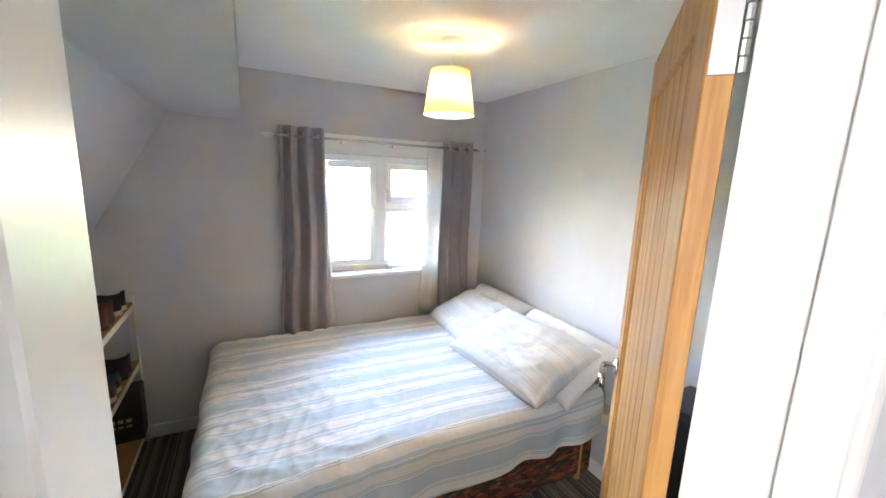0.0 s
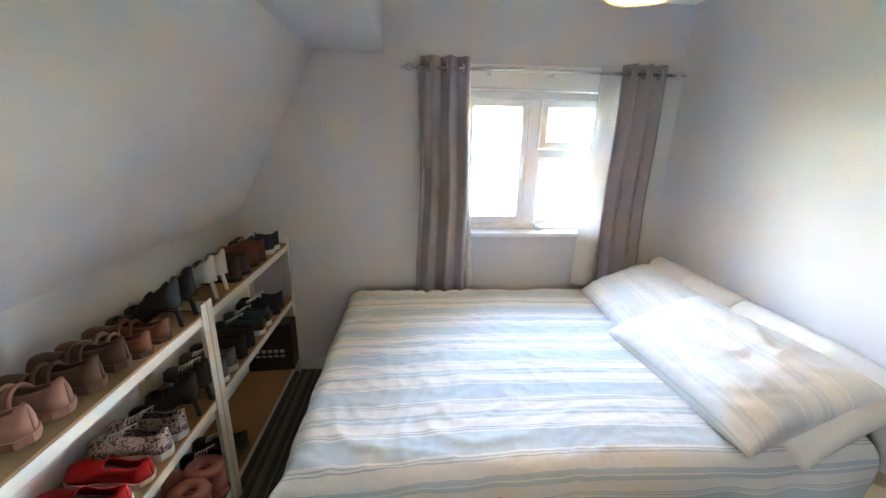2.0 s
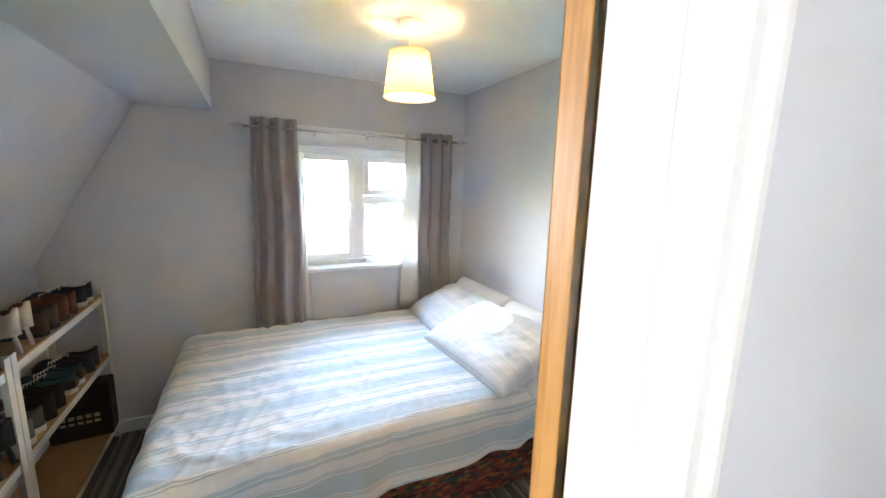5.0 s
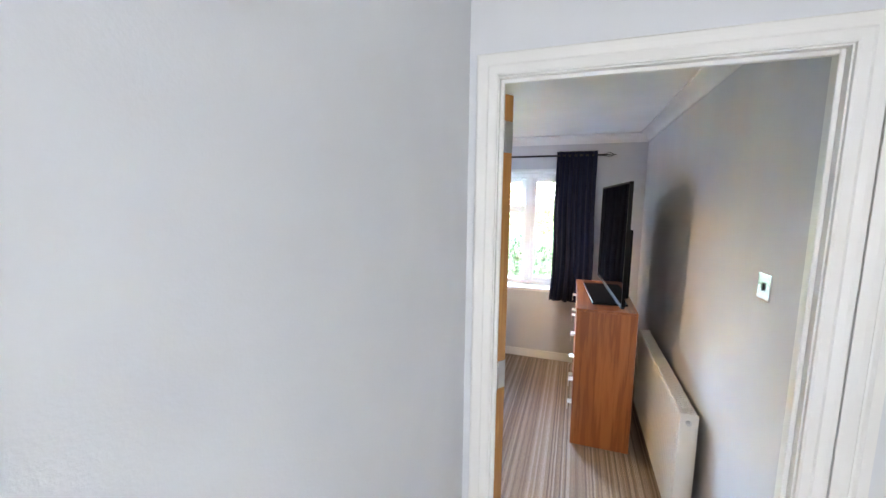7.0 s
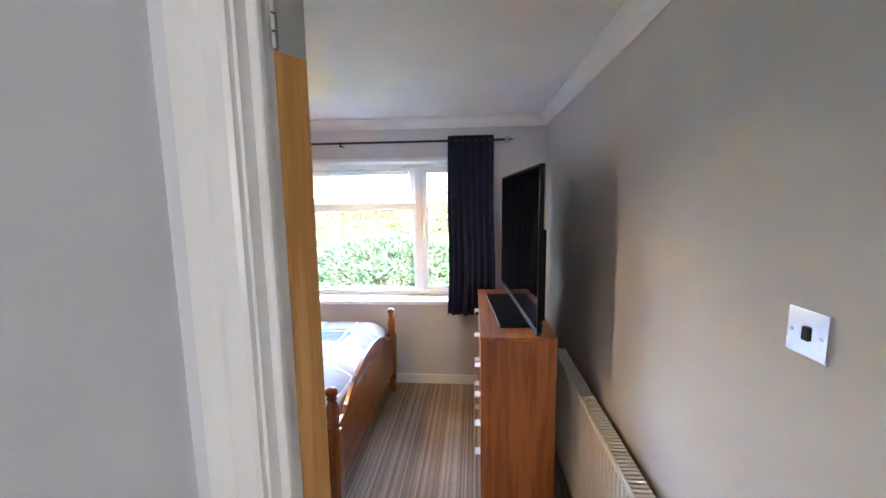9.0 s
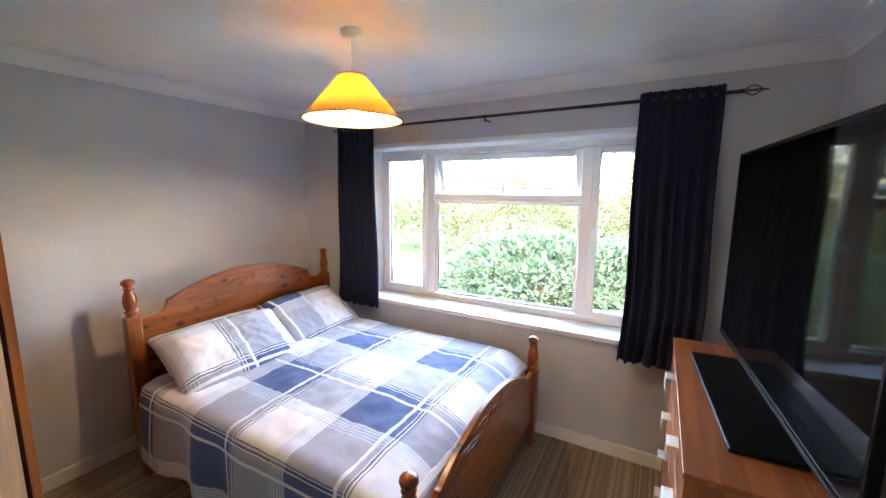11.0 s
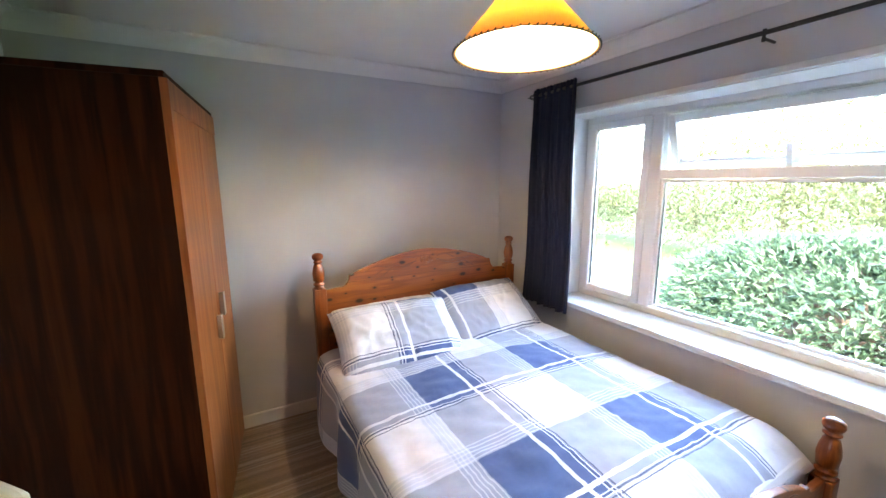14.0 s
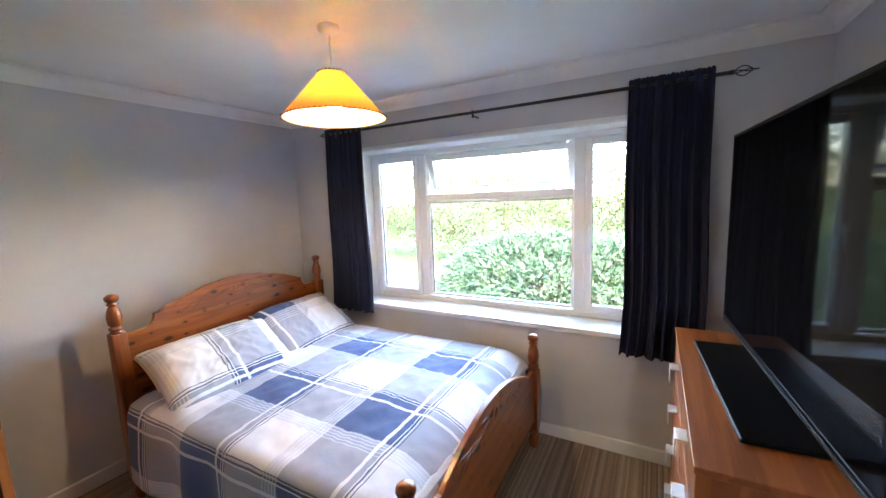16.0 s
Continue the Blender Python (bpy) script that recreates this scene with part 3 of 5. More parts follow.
def light(ob, nm, x0, x1, z0, z1, y, sash=True, tilt=0.0, bar=0.045):
    """One light of a window: sash and pane, hung at its head where it is tilted open."""
    holder = pose(0, y, z1, tilt) if tilt else pose(0, y, z1)
    bm = bmesh.new()
    if sash:
        ring_frame(bm, x0, x1, z0 - z1, 0, bar, -0.028, 0.028)
    else:
        ring_frame(bm, x0, x1, z0 - z1, 0, 0.016, -0.02, 0.02, 0.004)
    s = part(nm, bm, M_UPVC, ob, at=holder)
    w = bar - 0.002 if sash else 0.014
    pane = part("pane", boxes((x0 + w, x1 - w, -0.004, 0.004, z0 - z1 + w, -w)), M_GLASS, s)
    pane.visible_shadow = False
    gasket = bmesh.new()
    ring_frame(gasket, x0 + w - 0.004, x1 - w + 0.004, z0 - z1 + w - 0.004, -w + 0.004, 0.008, -0.010, 0.010, 0.0)
    part("gasket", gasket, M_BLACK, s, "black rubber glazing seal")
    return s


def espag(ob, x, z, y):
    h = part("window_handle", boxes((x - 0.012, x + 0.012, y - 0.012, y, z - 0.03, z + 0.03), bevel=0.004, segs=2), M_UPVC, ob, "white plastic window handle")
    part("lever", boxes((x - 0.008, x + 0.008, y - 0.028, y - 0.012, z - 0.115, z + 0.015), bevel=0.005, segs=2), M_UPVC, h)


# first window
win = thing("window_1", pose(0, 3.765, 0), "white plastic casement window with a small top light", "window", kind="structure")
bm = bmesh.new()
ring_frame(bm, WA[0], WA[1], WA[2], WA[3], 0.042, -0.035, 0.035)
add_box(bm, 1.365, 1.435, -0.035, 0.035, WA[2] + 0.042, WA[3] - 0.042, 0.005)
add_box(bm, 1.435, WA[1] - 0.042, -0.035, 0.035, 1.41, 1.465, 0.005)
part("window_frame", bm, M_UPVC, win)
light(win, "casement", WA[0] + 0.044, 1.363, WA[2] + 0.044, WA[3] - 0.044, -0.02)
light(win, "fixed_light", 1.437, WA[1] - 0.044, WA[2] + 0.044, 1.408, 0.0, False)
light(win, "top_light", 1.437, WA[1] - 0.044, 1.467, WA[3] - 0.044, -0.02)
espag(win, 1.34, 1.40, -0.048)
part("window_sill", boxes((WA[0] - 0.03, WA[1] + 0.03, -0.165, -0.036, WA[2] - 0.024, WA[2] + 0.004), bevel=0.006, segs=2), M_GLOSS, win)
part("head_board", boxes((WA[0] - 0.02, WA[1] + 0.02, -0.147, -0.135, WA[3] + 0.004, WA[3] + 0.125), bevel=0.003), M_GLOSS, win, "white painted board over the window")
part("side_reveal", boxes((WA[0], WA[0] + 0.004, -0.134, -0.036, WA[2] + 0.006, WA[3] - 0.001), (WA[1] - 0.004, WA[1], -0.134, -0.036, WA[2] + 0.006, WA[3] - 0.001)), M_GLOSS, win)
part("head_reveal", boxes((WA[0] + 0.005, WA[1] - 0.005, -0.134, -0.036, WA[3] - 0.004, WA[3])), M_GLOSS, win)
jar = tagged(part("sill_pot", lathe([(0, 0), (0.022, 0), (0.026, 0.03), (0.025, 0.034), (0.018, 0.034), (0.018, 0.01), (0, 0.01)], 16), M_CHROME, smooth=True, at=pose(1.465, 3.69, WA[2] + 0.004)), "tiny silver tealight pot on the sill", "pot")

# second window, built along local x and turned to face the east wall
winb = thing("window_2", Matrix.Translation((5.302, WB[1], 0)) @ pose(0, 0, 0, 0, 0, -90), "wide white plastic window with an open top light", "window", kind="structure")
WW = WB[1] - WB[0]
m1a, m1b, m2a, m2b = WB[1] - 2.412, WB[1] - 2.345, WB[1] - 1.248, WB[1] - 1.18
TR0, TR1 = 1.535, 1.585
bm = bmesh.new()
ring_frame(bm, 0, WW, WB[2], WB[3], 0.040, -0.035, 0.035)
for a, b in ((m1a, m1b), (m2a, m2b)):
    add_box(bm, a, b, -0.035, 0.035, WB[2] + 0.040, WB[3] - 0.040, 0.005)
add_box(bm, m1b, m2a, -0.035, 0.035, TR0, TR1, 0.005)
part("window_frame", bm, M_UPVC, winb)
light(winb, "casement", 0.042, m1a - 0.002, WB[2] + 0.042, WB[3] - 0.042, -0.02, bar=0.042)
light(winb, "casement", m2b + 0.002, WW - 0.042, WB[2] + 0.042, WB[3] - 0.042, -0.02, bar=0.042)
light(winb, "fixed_light", m1b + 0.002, m2a - 0.002, WB[2] + 0.047, TR0 - 0.002, 0.0, False)
top = light(winb, "top_light", m1b + 0.004, m2a - 0.004, TR1 + 0.002, WB[3] - 0.047, 0.0, True, 17)
part("stay", boxes((m1b + 0.012, m1b + 0.020, -0.02, 0.09, TR1 + 0.004, TR1 + 0.012), (m2a - 0.020, m2a - 0.012, -0.02, 0.09, TR1 + 0.004, TR1 + 0.012)), M_SATIN, winb, "steel window stay")
handle_mid = (m1b + m2a) / 2
part("window_handle", boxes((handle_mid - 0.03, handle_mid + 0.03, -0.042, -0.028, -0.30, -0.276), (handle_mid - 0.012, handle_mid + 0.010, -0.056, -0.040, -0.30, -0.19), bevel=0.004, segs=2), M_UPVC, top, "white plastic window handle")
espag(winb, m1a - 0.022, 1.33, -0.048)
espag(winb, m2b + 0.022, 1.33, -0.048)
part("window_sill", boxes((-0.03, WW + 0.03, -0.285, -0.036, WB[2] - 0.028, WB[2] + 0.004), bevel=0.007, segs=2), M_GLOSS, winb)
part("side_reveal", boxes((0, 0.004, -0.251, -0.036, WB[2] + 0.006, WB[3] - 0.001), (WW - 0.004, WW, -0.251, -0.036, WB[2] + 0.006, WB[3] - 0.001)), M_GLOSS, winb)
part("head_reveal", boxes((0.005, WW - 0.005, -0.251, -0.036, WB[3] - 0.004, WB[3])), M_GLOSS, winb)
part("head_trim", boxes((-0.02, WW + 0.02, -0.266, -0.253, WB[3], WB[3] + 0.028), bevel=0.003), M_GLOSS, winb, "narrow white trim over the window")


# ---- curtains and poles ----
def cage_finial(bm, tip, direction, size):
    """A wrought cage: four bowed wires and a point."""
    d = Vector(direction)
    a = d.orthogonal().normalized()
    b = d.cross(a)
    o = Vector(tip)
    for k in range(4):
        q = a * math.cos(k * math.pi / 2 + 0.4) + b * math.sin(k * math.pi / 2 + 0.4)
        pts = []
        for i in range(9):
            s = i / 8
            tw = q * math.cos(s * 1.2) + d.cross(q) * math.sin(s * 1.2)
            pts.append(o + d * (size * 1.5 * s) + tw * (size * 0.42 * math.sin(math.pi * s)))
        tube(pts, size * 0.055, 6, bm)
    tube([o + d * size * 1.45, o + d * size * 1.9], size * 0.07, 6, bm)
    tube([o - d * size * 0.25, o + d * size * 0.06], size * 0.22, 10, bm)


def curtain_pole(name, a, b, radius, material, label, size, brackets, wall_dir):
    va, vb = Vector(a), Vector(b)
    d = (vb - va).normalized()
    ob = thing(name, Matrix.Translation(va), label, "curtain pole")
    part("rod", tube([va - va, vb - va], radius, 14), material, ob, smooth=True)
    for p, q in ((va - va, -d), (vb - va, d)):
        bm = bmesh.new()
        cage_finial(bm, p, q, size)
        part("finial", bm, material, ob, "open wire cage finial", True)
    for t in brackets:
        p = (vb - va) * t
        w = Vector(wall_dir)
        bm = tube([p - Vector((0, 0, radius * 2.2)), p - Vector((0, 0, radius * 2.2)) + w], radius * 0.6, 8)
        tube([p - Vector((0, 0, radius * 3.5)), p + Vector((0, 0, radius * 1.5))], radius * 0.75, 8, bm)
        part("bracket", bm, material, ob)
    return ob


curtain_pole("curtain_pole", (0.66, 3.55, 1.885), (2.13, 3.55, 1.885), 0.0085, M_CHROME, "slim chrome curtain pole with cage finials", 0.042, (0.28, 0.52, 0.94), (0, 0.079, 0))
curtain_pole("curtain_pole", (4.96, 0.50, 2.072), (4.96, 3.02, 2.072), 0.009, M_IRON, "black iron curtain pole with cage finials", 0.05, (0.03, 0.515, 0.97), (0.089, 0, 0))


def curtain(name, m, width_top, width_bottom, z0, z1, folds, depth, material, label, seed, pleat=False, shift=0.0):
    """A hanging curtain; local x runs along the pole, y is its depth."""
    rnd = random.Random(seed)
    ph = [rnd.uniform(-0.5, 0.5) for _ in range(folds + 2)]
    ob = thing(name, m, label, "curtain")
    nu, nv = folds * 14, 26

    def place(u, v):
        w = width_top + (width_bottom - width_top) * v ** 1.2
        a = u * folds
        k = int(min(a, folds - 1e-6))
        warp = a + 0.10 * math.sin(a * 2.1 + ph[k]) * v
        amp = depth * (0.75 + 0.25 * math.sin(k * 2.3 + ph[k])) * (1 - 0.25 * v * math.sin(k + ph[0] * 4))
        if pleat:
            amp *= 0.45 + 0.55 * min(1, v * 6)
            y = amp * (0.8 * math.sin(2 * math.pi * warp) + 0.3 * math.sin(2 * math.pi * warp * 2.3 + ph[k] * 3))
        else:
            s = math.sin(2 * math.pi * warp)
            y = amp * (s + 0.12 * math.sin(6 * math.pi * warp))
        x = w * (u - 0.5) + shift * v + 0.012 * math.sin(7 * v + ph[0] * 6) * v + (0.006 * math.sin(2 * math.pi * warp * 2) if not pleat else 0)
        return (x, y, z1 + (z0 - z1) * v + 0.004 * math.sin(a * 4.0 + ph[1]) * v + (0.008 * abs(math.sin(a * 9)) if pleat and v < 0.02 else 0))

    sheet("fabric", grid_sheet(nu, nv, place), material, ob, 0.003)
    return ob, place


cur, fa = curtain("curtain", pose(0.83, 3.55, 0), 0.27, 0.30, 0.585, 1.945, 3, 0.046, M_TAUPE, "taupe eyelet curtain hanging drawn open", 3)
cur2, fb = curtain("curtain", pose(1.955, 3.55, 0), 0.26, 0.27, 0.60, 1.935, 3, 0.050, M_TAUPE, "taupe eyelet curtain hanging drawn open by the wall", 5)


def eyelets(ob, width, xs, z):
    for k in xs:
        bm = bmesh.new()
        pts = [(0, 0.021 * math.cos(q * math.pi / 8), 0.021 * math.sin(q * math.pi / 8)) for q in range(17)]
        tube(pts, 0.0045, 8, bm)
        part("eyelet", bm, M_CHROME, ob, "chrome curtain eyelet", True, pose(width * (k - 0.5), 0, z, 0, 0, 20))


eyelets(cur, 0.27, (0.167, 0.5, 0.833), 1.887)
eyelets(cur2, 0.26, (0.167, 0.5, 0.833), 1.887)


def lining_sheet(ob, x0t, x1t, x0b, x1b, z0, z1, y):
    def place(u, v):
        a, b = x0t + (x0b - x0t) * v ** 1.5, x1t + (x1b - x1t) * v ** 1.5
        return (a + (b - a) * u, y + 0.014 * math.sin(u * 5 + v * 2.0), z1 + (z0 - z1) * v)
    sheet("lining", grid_sheet(14, 26, place), M_LINING, ob, 0.002, "white curtain lining turned to the window")


lining_sheet(cur2, -0.24, -0.125, -0.275, -0.125, 0.61, 1.925, 0.03)
lining_sheet(cur, 0.12, 0.138, 0.13, 0.20, 0.60, 1.93, 0.035)

nb1, _ = curtain("curtain", pose(4.955, 2.875, 0, 0, 0, 90), 0.36, 0.40, 0.69, 2.105, 7, 0.026, M_NAVY, "dark navy pencil-pleat curtain drawn open", 11, True)
nb2, _ = curtain("curtain", pose(4.955, 0.745, 0, 0, 0, 90), 0.36, 0.38, 0.655, 2.105, 7, 0.028, M_NAVY, "dark navy pencil-pleat curtain beside the television", 12, True)


# ---- pendant lamps ----
def pendant(name, place, z_rim, r0, z_top, r1, material, label, trim=None):
    ob = thing(name, pose(*place, H), label, "ceiling lamp")
    part("ceiling_rose", lathe([(0, 0), (0.044, 0), (0.044, -0.012), (0.038, -0.026), (0.012, -0.032), (0, -0.032)], 24), M_UPVC, ob, smooth=True)
    part("flex", tube([(0, 0, -0.03), (0, 0, z_top - H - 0.005)], 0.0035, 8), M_UPVC, ob)
    part("lamp_holder", lathe([(0, z_top - H + 0.01), (0.016, z_top - H + 0.005), (0.019, z_top - H - 0.035), (0.021, z_top - H - 0.07), (0, z_top - H - 0.07)], 16), M_UPVC, ob, smooth=True)
    bm = bmesh.new()
    segs = 48
    ro = [[bm.verts.new((r * math.cos(2 * math.pi * k / segs), r * math.sin(2 * math.pi * k / segs), z - H)) for k in range(segs)] for r, z in ((r0, z_rim), ((r0 * 2 + r1) / 3, (z_rim * 2 + z_top) / 3), (r1, z_top))]
    for a, b in zip(ro, ro[1:]):
        for k in range(segs):
            j = (k + 1) % segs
            bm.faces.new((a[k], a[j], b[j], b[k]))
    bm.normal_update()
    bmesh.ops.solidify(bm, geom=bm.faces[:], thickness=0.0015)
    shade = part("shade", bm, material, ob, smooth=True)
    bm = bmesh.new()
    ri = [[bm.verts.new((r * math.cos(2 * math.pi * k / segs), r * math.sin(2 * math.pi * k / segs), z - H)) for k in range(segs)] for r, z in ((r0 - 0.006, z_rim + 0.002), (r1 - 0.006, z_top - 0.002))]
    for k in range(segs):
        j = (k + 1) % segs
        bm.faces.new((ri[0][k], ri[0][j], ri[1][j], ri[1][k]))
    part("shade_lining", bm, M_SHADE_IN, shade, "white lining of the shade", True)
    if trim:
        for r, z, count in ((r0, z_rim, 64), (r1, z_top, 22)):
            bm = bmesh.new()
            for k in range(count):
                a = 2 * math.pi * k / count
                rr = r + 0.002
                tube([((rr + 0.001) * math.cos(a), (rr + 0.001) * math.sin(a), z - H - 0.003), (rr * math.cos(a + 0.04), rr * math.sin(a + 0.04), z - H + 0.005)], 0.0020, 5, bm)
            pts = [((r + 0.001) * math.cos(2 * math.pi * q / 64), (r + 0.001) * math.sin(2 * math.pi * q / 64), z - H) for q in range(65)]
            tube(pts, 0.0018, 5, bm)
            part("stitching", bm, trim, shade, "dark laced stitching along the rim")
    else:
        for r, z in ((r0, z_rim), (r1, z_top)):
            pts = [((r + 0.001) * math.cos(2 * math.pi * q / 64), (r + 0.001) * math.sin(2 * math.pi * q / 64), z - H) for q in range(65)]
            part("rim", tube(pts, 0.0028, 6), material, shade, smooth=True)
    zc = (z_rim + z_top) / 2 - H + (-0.035 if trim else 0.015)
    # ring on spokes, added to cut the bulb's light on the ceiling
    ring = r1 * 0.86 if trim else r1 * 0.66
    bm = lathe([(0.018, z_top - H - 0.008), (ring, z_top - H - 0.008), (ring, z_top - H - 0.011), (0.018, z_top - H - 0.011)], 24)
    for k in range(3):
        a = 2 * math.pi * k / 3
        tube([(0.016 * math.cos(a), 0.016 * math.sin(a), z_top - H - 0.009), ((r1 - 0.001) * math.cos(a), (r1 - 0.001) * math.sin(a), z_top - H - 0.003)], 0.002, 6, bm)
    part("shade_carrier", bm, M_UPVC, ob, "white ring added to hold back light from the ceiling")
    k = 1.0 if trim else 1.45
    part("bulb", lathe([(0, zc - 0.045 * k), (0.016 * k, zc - 0.042 * k), (0.028 * k, zc - 0.025 * k), (0.029 * k, zc - 0.008 * k), (0.02 * k, zc + 0.018 * k), (0.012, zc + 0.035), (0, zc + 0.036)], 18), M_BULB if trim else M_BULB_A, ob, "lit warm light bulb", True)
    return ob


pendant("pendant_lamp", LAMP_A, 1.945, 0.115, 2.130, 0.088, M_SHADE_A, "lit pendant lamp with a tapered cream shade")
pendant("pendant_lamp", LAMP_B, 1.902, 0.212, 2.085, 0.055, M_SHADE_B, "lit pendant lamp with an amber coolie shade", M_IRON)


# ---- soft things ----
def fold(s, r):
    """How far a cloth that runs s past an edge goes out and down, over a rounding of radius r."""
    if s <= 0:
        return s, 0.0
    a = min(s / r, math.pi / 2)
    rest = max(0.0, s - r * math.pi / 2)
    return r * math.sin(a) + rest * 0.03, r * (1 - math.cos(a)) + rest * 0.99


def wrinkle(x, y, z=0.0):
    p = Vector((x, y, z))
    crease = 1 - abs(noise.noise(Vector((x * 7.0 + y * 12.0, y * 5.0 - x * 3.0, 3.1)))) * 2.2
    return 0.6 * noise.noise(p * 5.0) + 0.35 * noise.noise(p * 11.0) + 0.5 * max(0.0, crease) ** 3 + 0.3 * max(0.0, 1 - abs(noise.noise(Vector((x * 14.0, y * 20.0, 8.0)))) * 3) ** 2


def pillow(name, m, lx, ly, h, material, label, seed, group="", uv_at=None, way=1):
    """A soft pillow, wider than deep, with pinched corners."""
    nu, nv = 56, 40
    off = Vector((seed * 3.7, seed * 1.3, seed))
    bm = bmesh.new()
    layer = bm.loops.layers.uv.new("UVMap")

    def point(i, j, side):
        a, b = 2 * i / nu - 1, 2 * j / nv - 1
        pinch = 1 - 0.055 * (1 - a * a) * abs(b) ** 3
        pinch2 = 1 - 0.065 * (1 - b * b) * abs(a) ** 3
        x, y = a * lx / 2 * pinch2, b * ly / 2 * pinch
        t = max(0.0, (1 - abs(a) ** 2.8)) ** 0.45 * max(0.0, (1 - abs(b) ** 2.8)) ** 0.45
        w = noise.noise(Vector((x * 6, y * 6, 0)) + off) * 0.013 + noise.noise(Vector((x * 15 + y * 8, y * 14, 2)) + off) * 0.008 + 0.008 * max(0.0, 1 - 3 * abs(noise.noise(Vector((x * 9 - y * 5, y * 8, 5)) + off))) ** 2 + 0.008 * max(0.0, 1 - 3.5 * abs(noise.noise(Vector((x * 5 + y * 13, y * 6 - x * 11, 9)) + off))) ** 2
        sag = -0.016 * (1 - min(1.0, (a * a + b * b))) * (1 if side > 0 else 0)
        return Vector((x, y, side * (h / 2 * t + w * t) + sag * t + 0.012 * math.sin(3 * a + seed) * (1 - t)))

    top = [[bm.verts.new(point(i, j, 1)) for j in range(nv + 1)] for i in range(nu + 1)]
    low = [[top[i][j] if i in (0, nu) or j in (0, nv) else bm.verts.new(point(i, j, -1)) for j in range(nv + 1)] for i in range(nu + 1)]
    for g, s in ((top, 1), (low, -1)):
        for i in range(nu):
            for j in range(nv):
                q = ((i, j), (i + 1, j), (i + 1, j + 1), (i, j + 1))
                f = bm.faces.new([g[a][b] for a, b in (q if s > 0 else q[::-1])])
                for loop, (a, b) in zip(f.loops, q if s > 0 else q[::-1]):
                    o = uv_at or (0, 0)
                    loop[layer].uv = (o[0] + way * lx * a / nu, o[1] + ly * b / nv)
    ob = part(name, bm, material, None, "", True, m)
    return tagged(ob, label, "pillow", group)


# ---- first bedroom: the striped bed ----
M_DIVAN, n_, l_, b_ = nodes_of("woven_divan_fabric")
_c = coords(n_)
_v = n_.new("ShaderNodeTexVoronoi")
_v.inputs["Scale"].default_value = 26.0
_mp = n_.new("ShaderNodeMapping")
_mp.inputs["Scale"].default_value = (1.0, 1.0, 2.6)
l_.new(_c, _mp.inputs["Vector"])
l_.new(_mp.outputs[0], _v.inputs["Vector"])
_sep = n_.new("ShaderNodeSeparateColor")
l_.new(_v.outputs["Color"], _sep.inputs[0])
l_.new(ramp(n_, l_, _sep.outputs[0], ((0.0, (0.20, 0.05, 0.025)), (0.25, (0.10, 0.028, 0.02)), (0.45, (0.26, 0.12, 0.045)), (0.62, (0.05, 0.06, 0.05)), (0.8, (0.24, 0.07, 0.03)), (0.92, (0.07, 0.025, 0.03))), 'CONSTANT'), b_.inputs["Base Color"])
b_.inputs["Roughness"].default_value = 0.95
bump_on(n_, l_, b_, noise_tex(n_, l_, _c, 300.0), 0.3, 0.002)

BX0, BX1, BYN, BYF, BZ = 0.33, 2.20, 2.235, 3.56, 0.58
bed = thing("divan_bed", pose(0, 0, 0), "double divan bed with a red and brown patterned base", "bed")
part("base", boxes((BX0 + 0.04, BX1, BYN + 0.02, BYF - 0.02, 0.03, 0.36), bevel=0.02, segs=2), M_DIVAN, bed, "red and brown patterned fabric base")
part("mattress", boxes((BX0 + 0.03, BX1, BYN + 0.015, BYF - 0.02, 0.362, BZ - 0.03), bevel=0.05, segs=3), M_SHEET, bed, "white mattress")
for x in (BX0 + 0.15, BX1 - 0.12):
    for y in (BYN + 0.12, BYF - 0.12):
        part("foot", lathe([(0, 0), (0.025, 0), (0.028, 0.03), (0, 0.03)], 12), M_BLACK, bed, at=pose(x, y, 0))


def crease(x, y):
    """Soft swell with narrow creases that run mostly along the bed."""
    bend = 0.5 * noise.noise(Vector((x * 2.0, y * 2.0, 9.0)))
    a = 1 - abs(noise.noise(Vector((x * 2.6, y * 11.0 + bend * 5, 3.1)))) * 3.0
    b = 1 - abs(noise.noise(Vector((x * 9.0 + bend * 4, y * 6.0 - x * 4.0, 6.4)))) * 3.5
    c = 1 - abs(noise.noise(Vector((x * 6.0, y * 22.0 + bend * 7, 1.7)))) * 3.0
    near = 0.35 + 0.65 * max(0.0, min(1.0, (1.5 - x) / 0.9))
    return 0.007 * noise.noise(Vector((x * 3.2, y * 3.2, 0))) + near * (0.0085 * max(0.0, a) ** 2 + 0.0045 * max(0.0, b) ** 2 + 0.006 * max(0.0, c) ** 2)


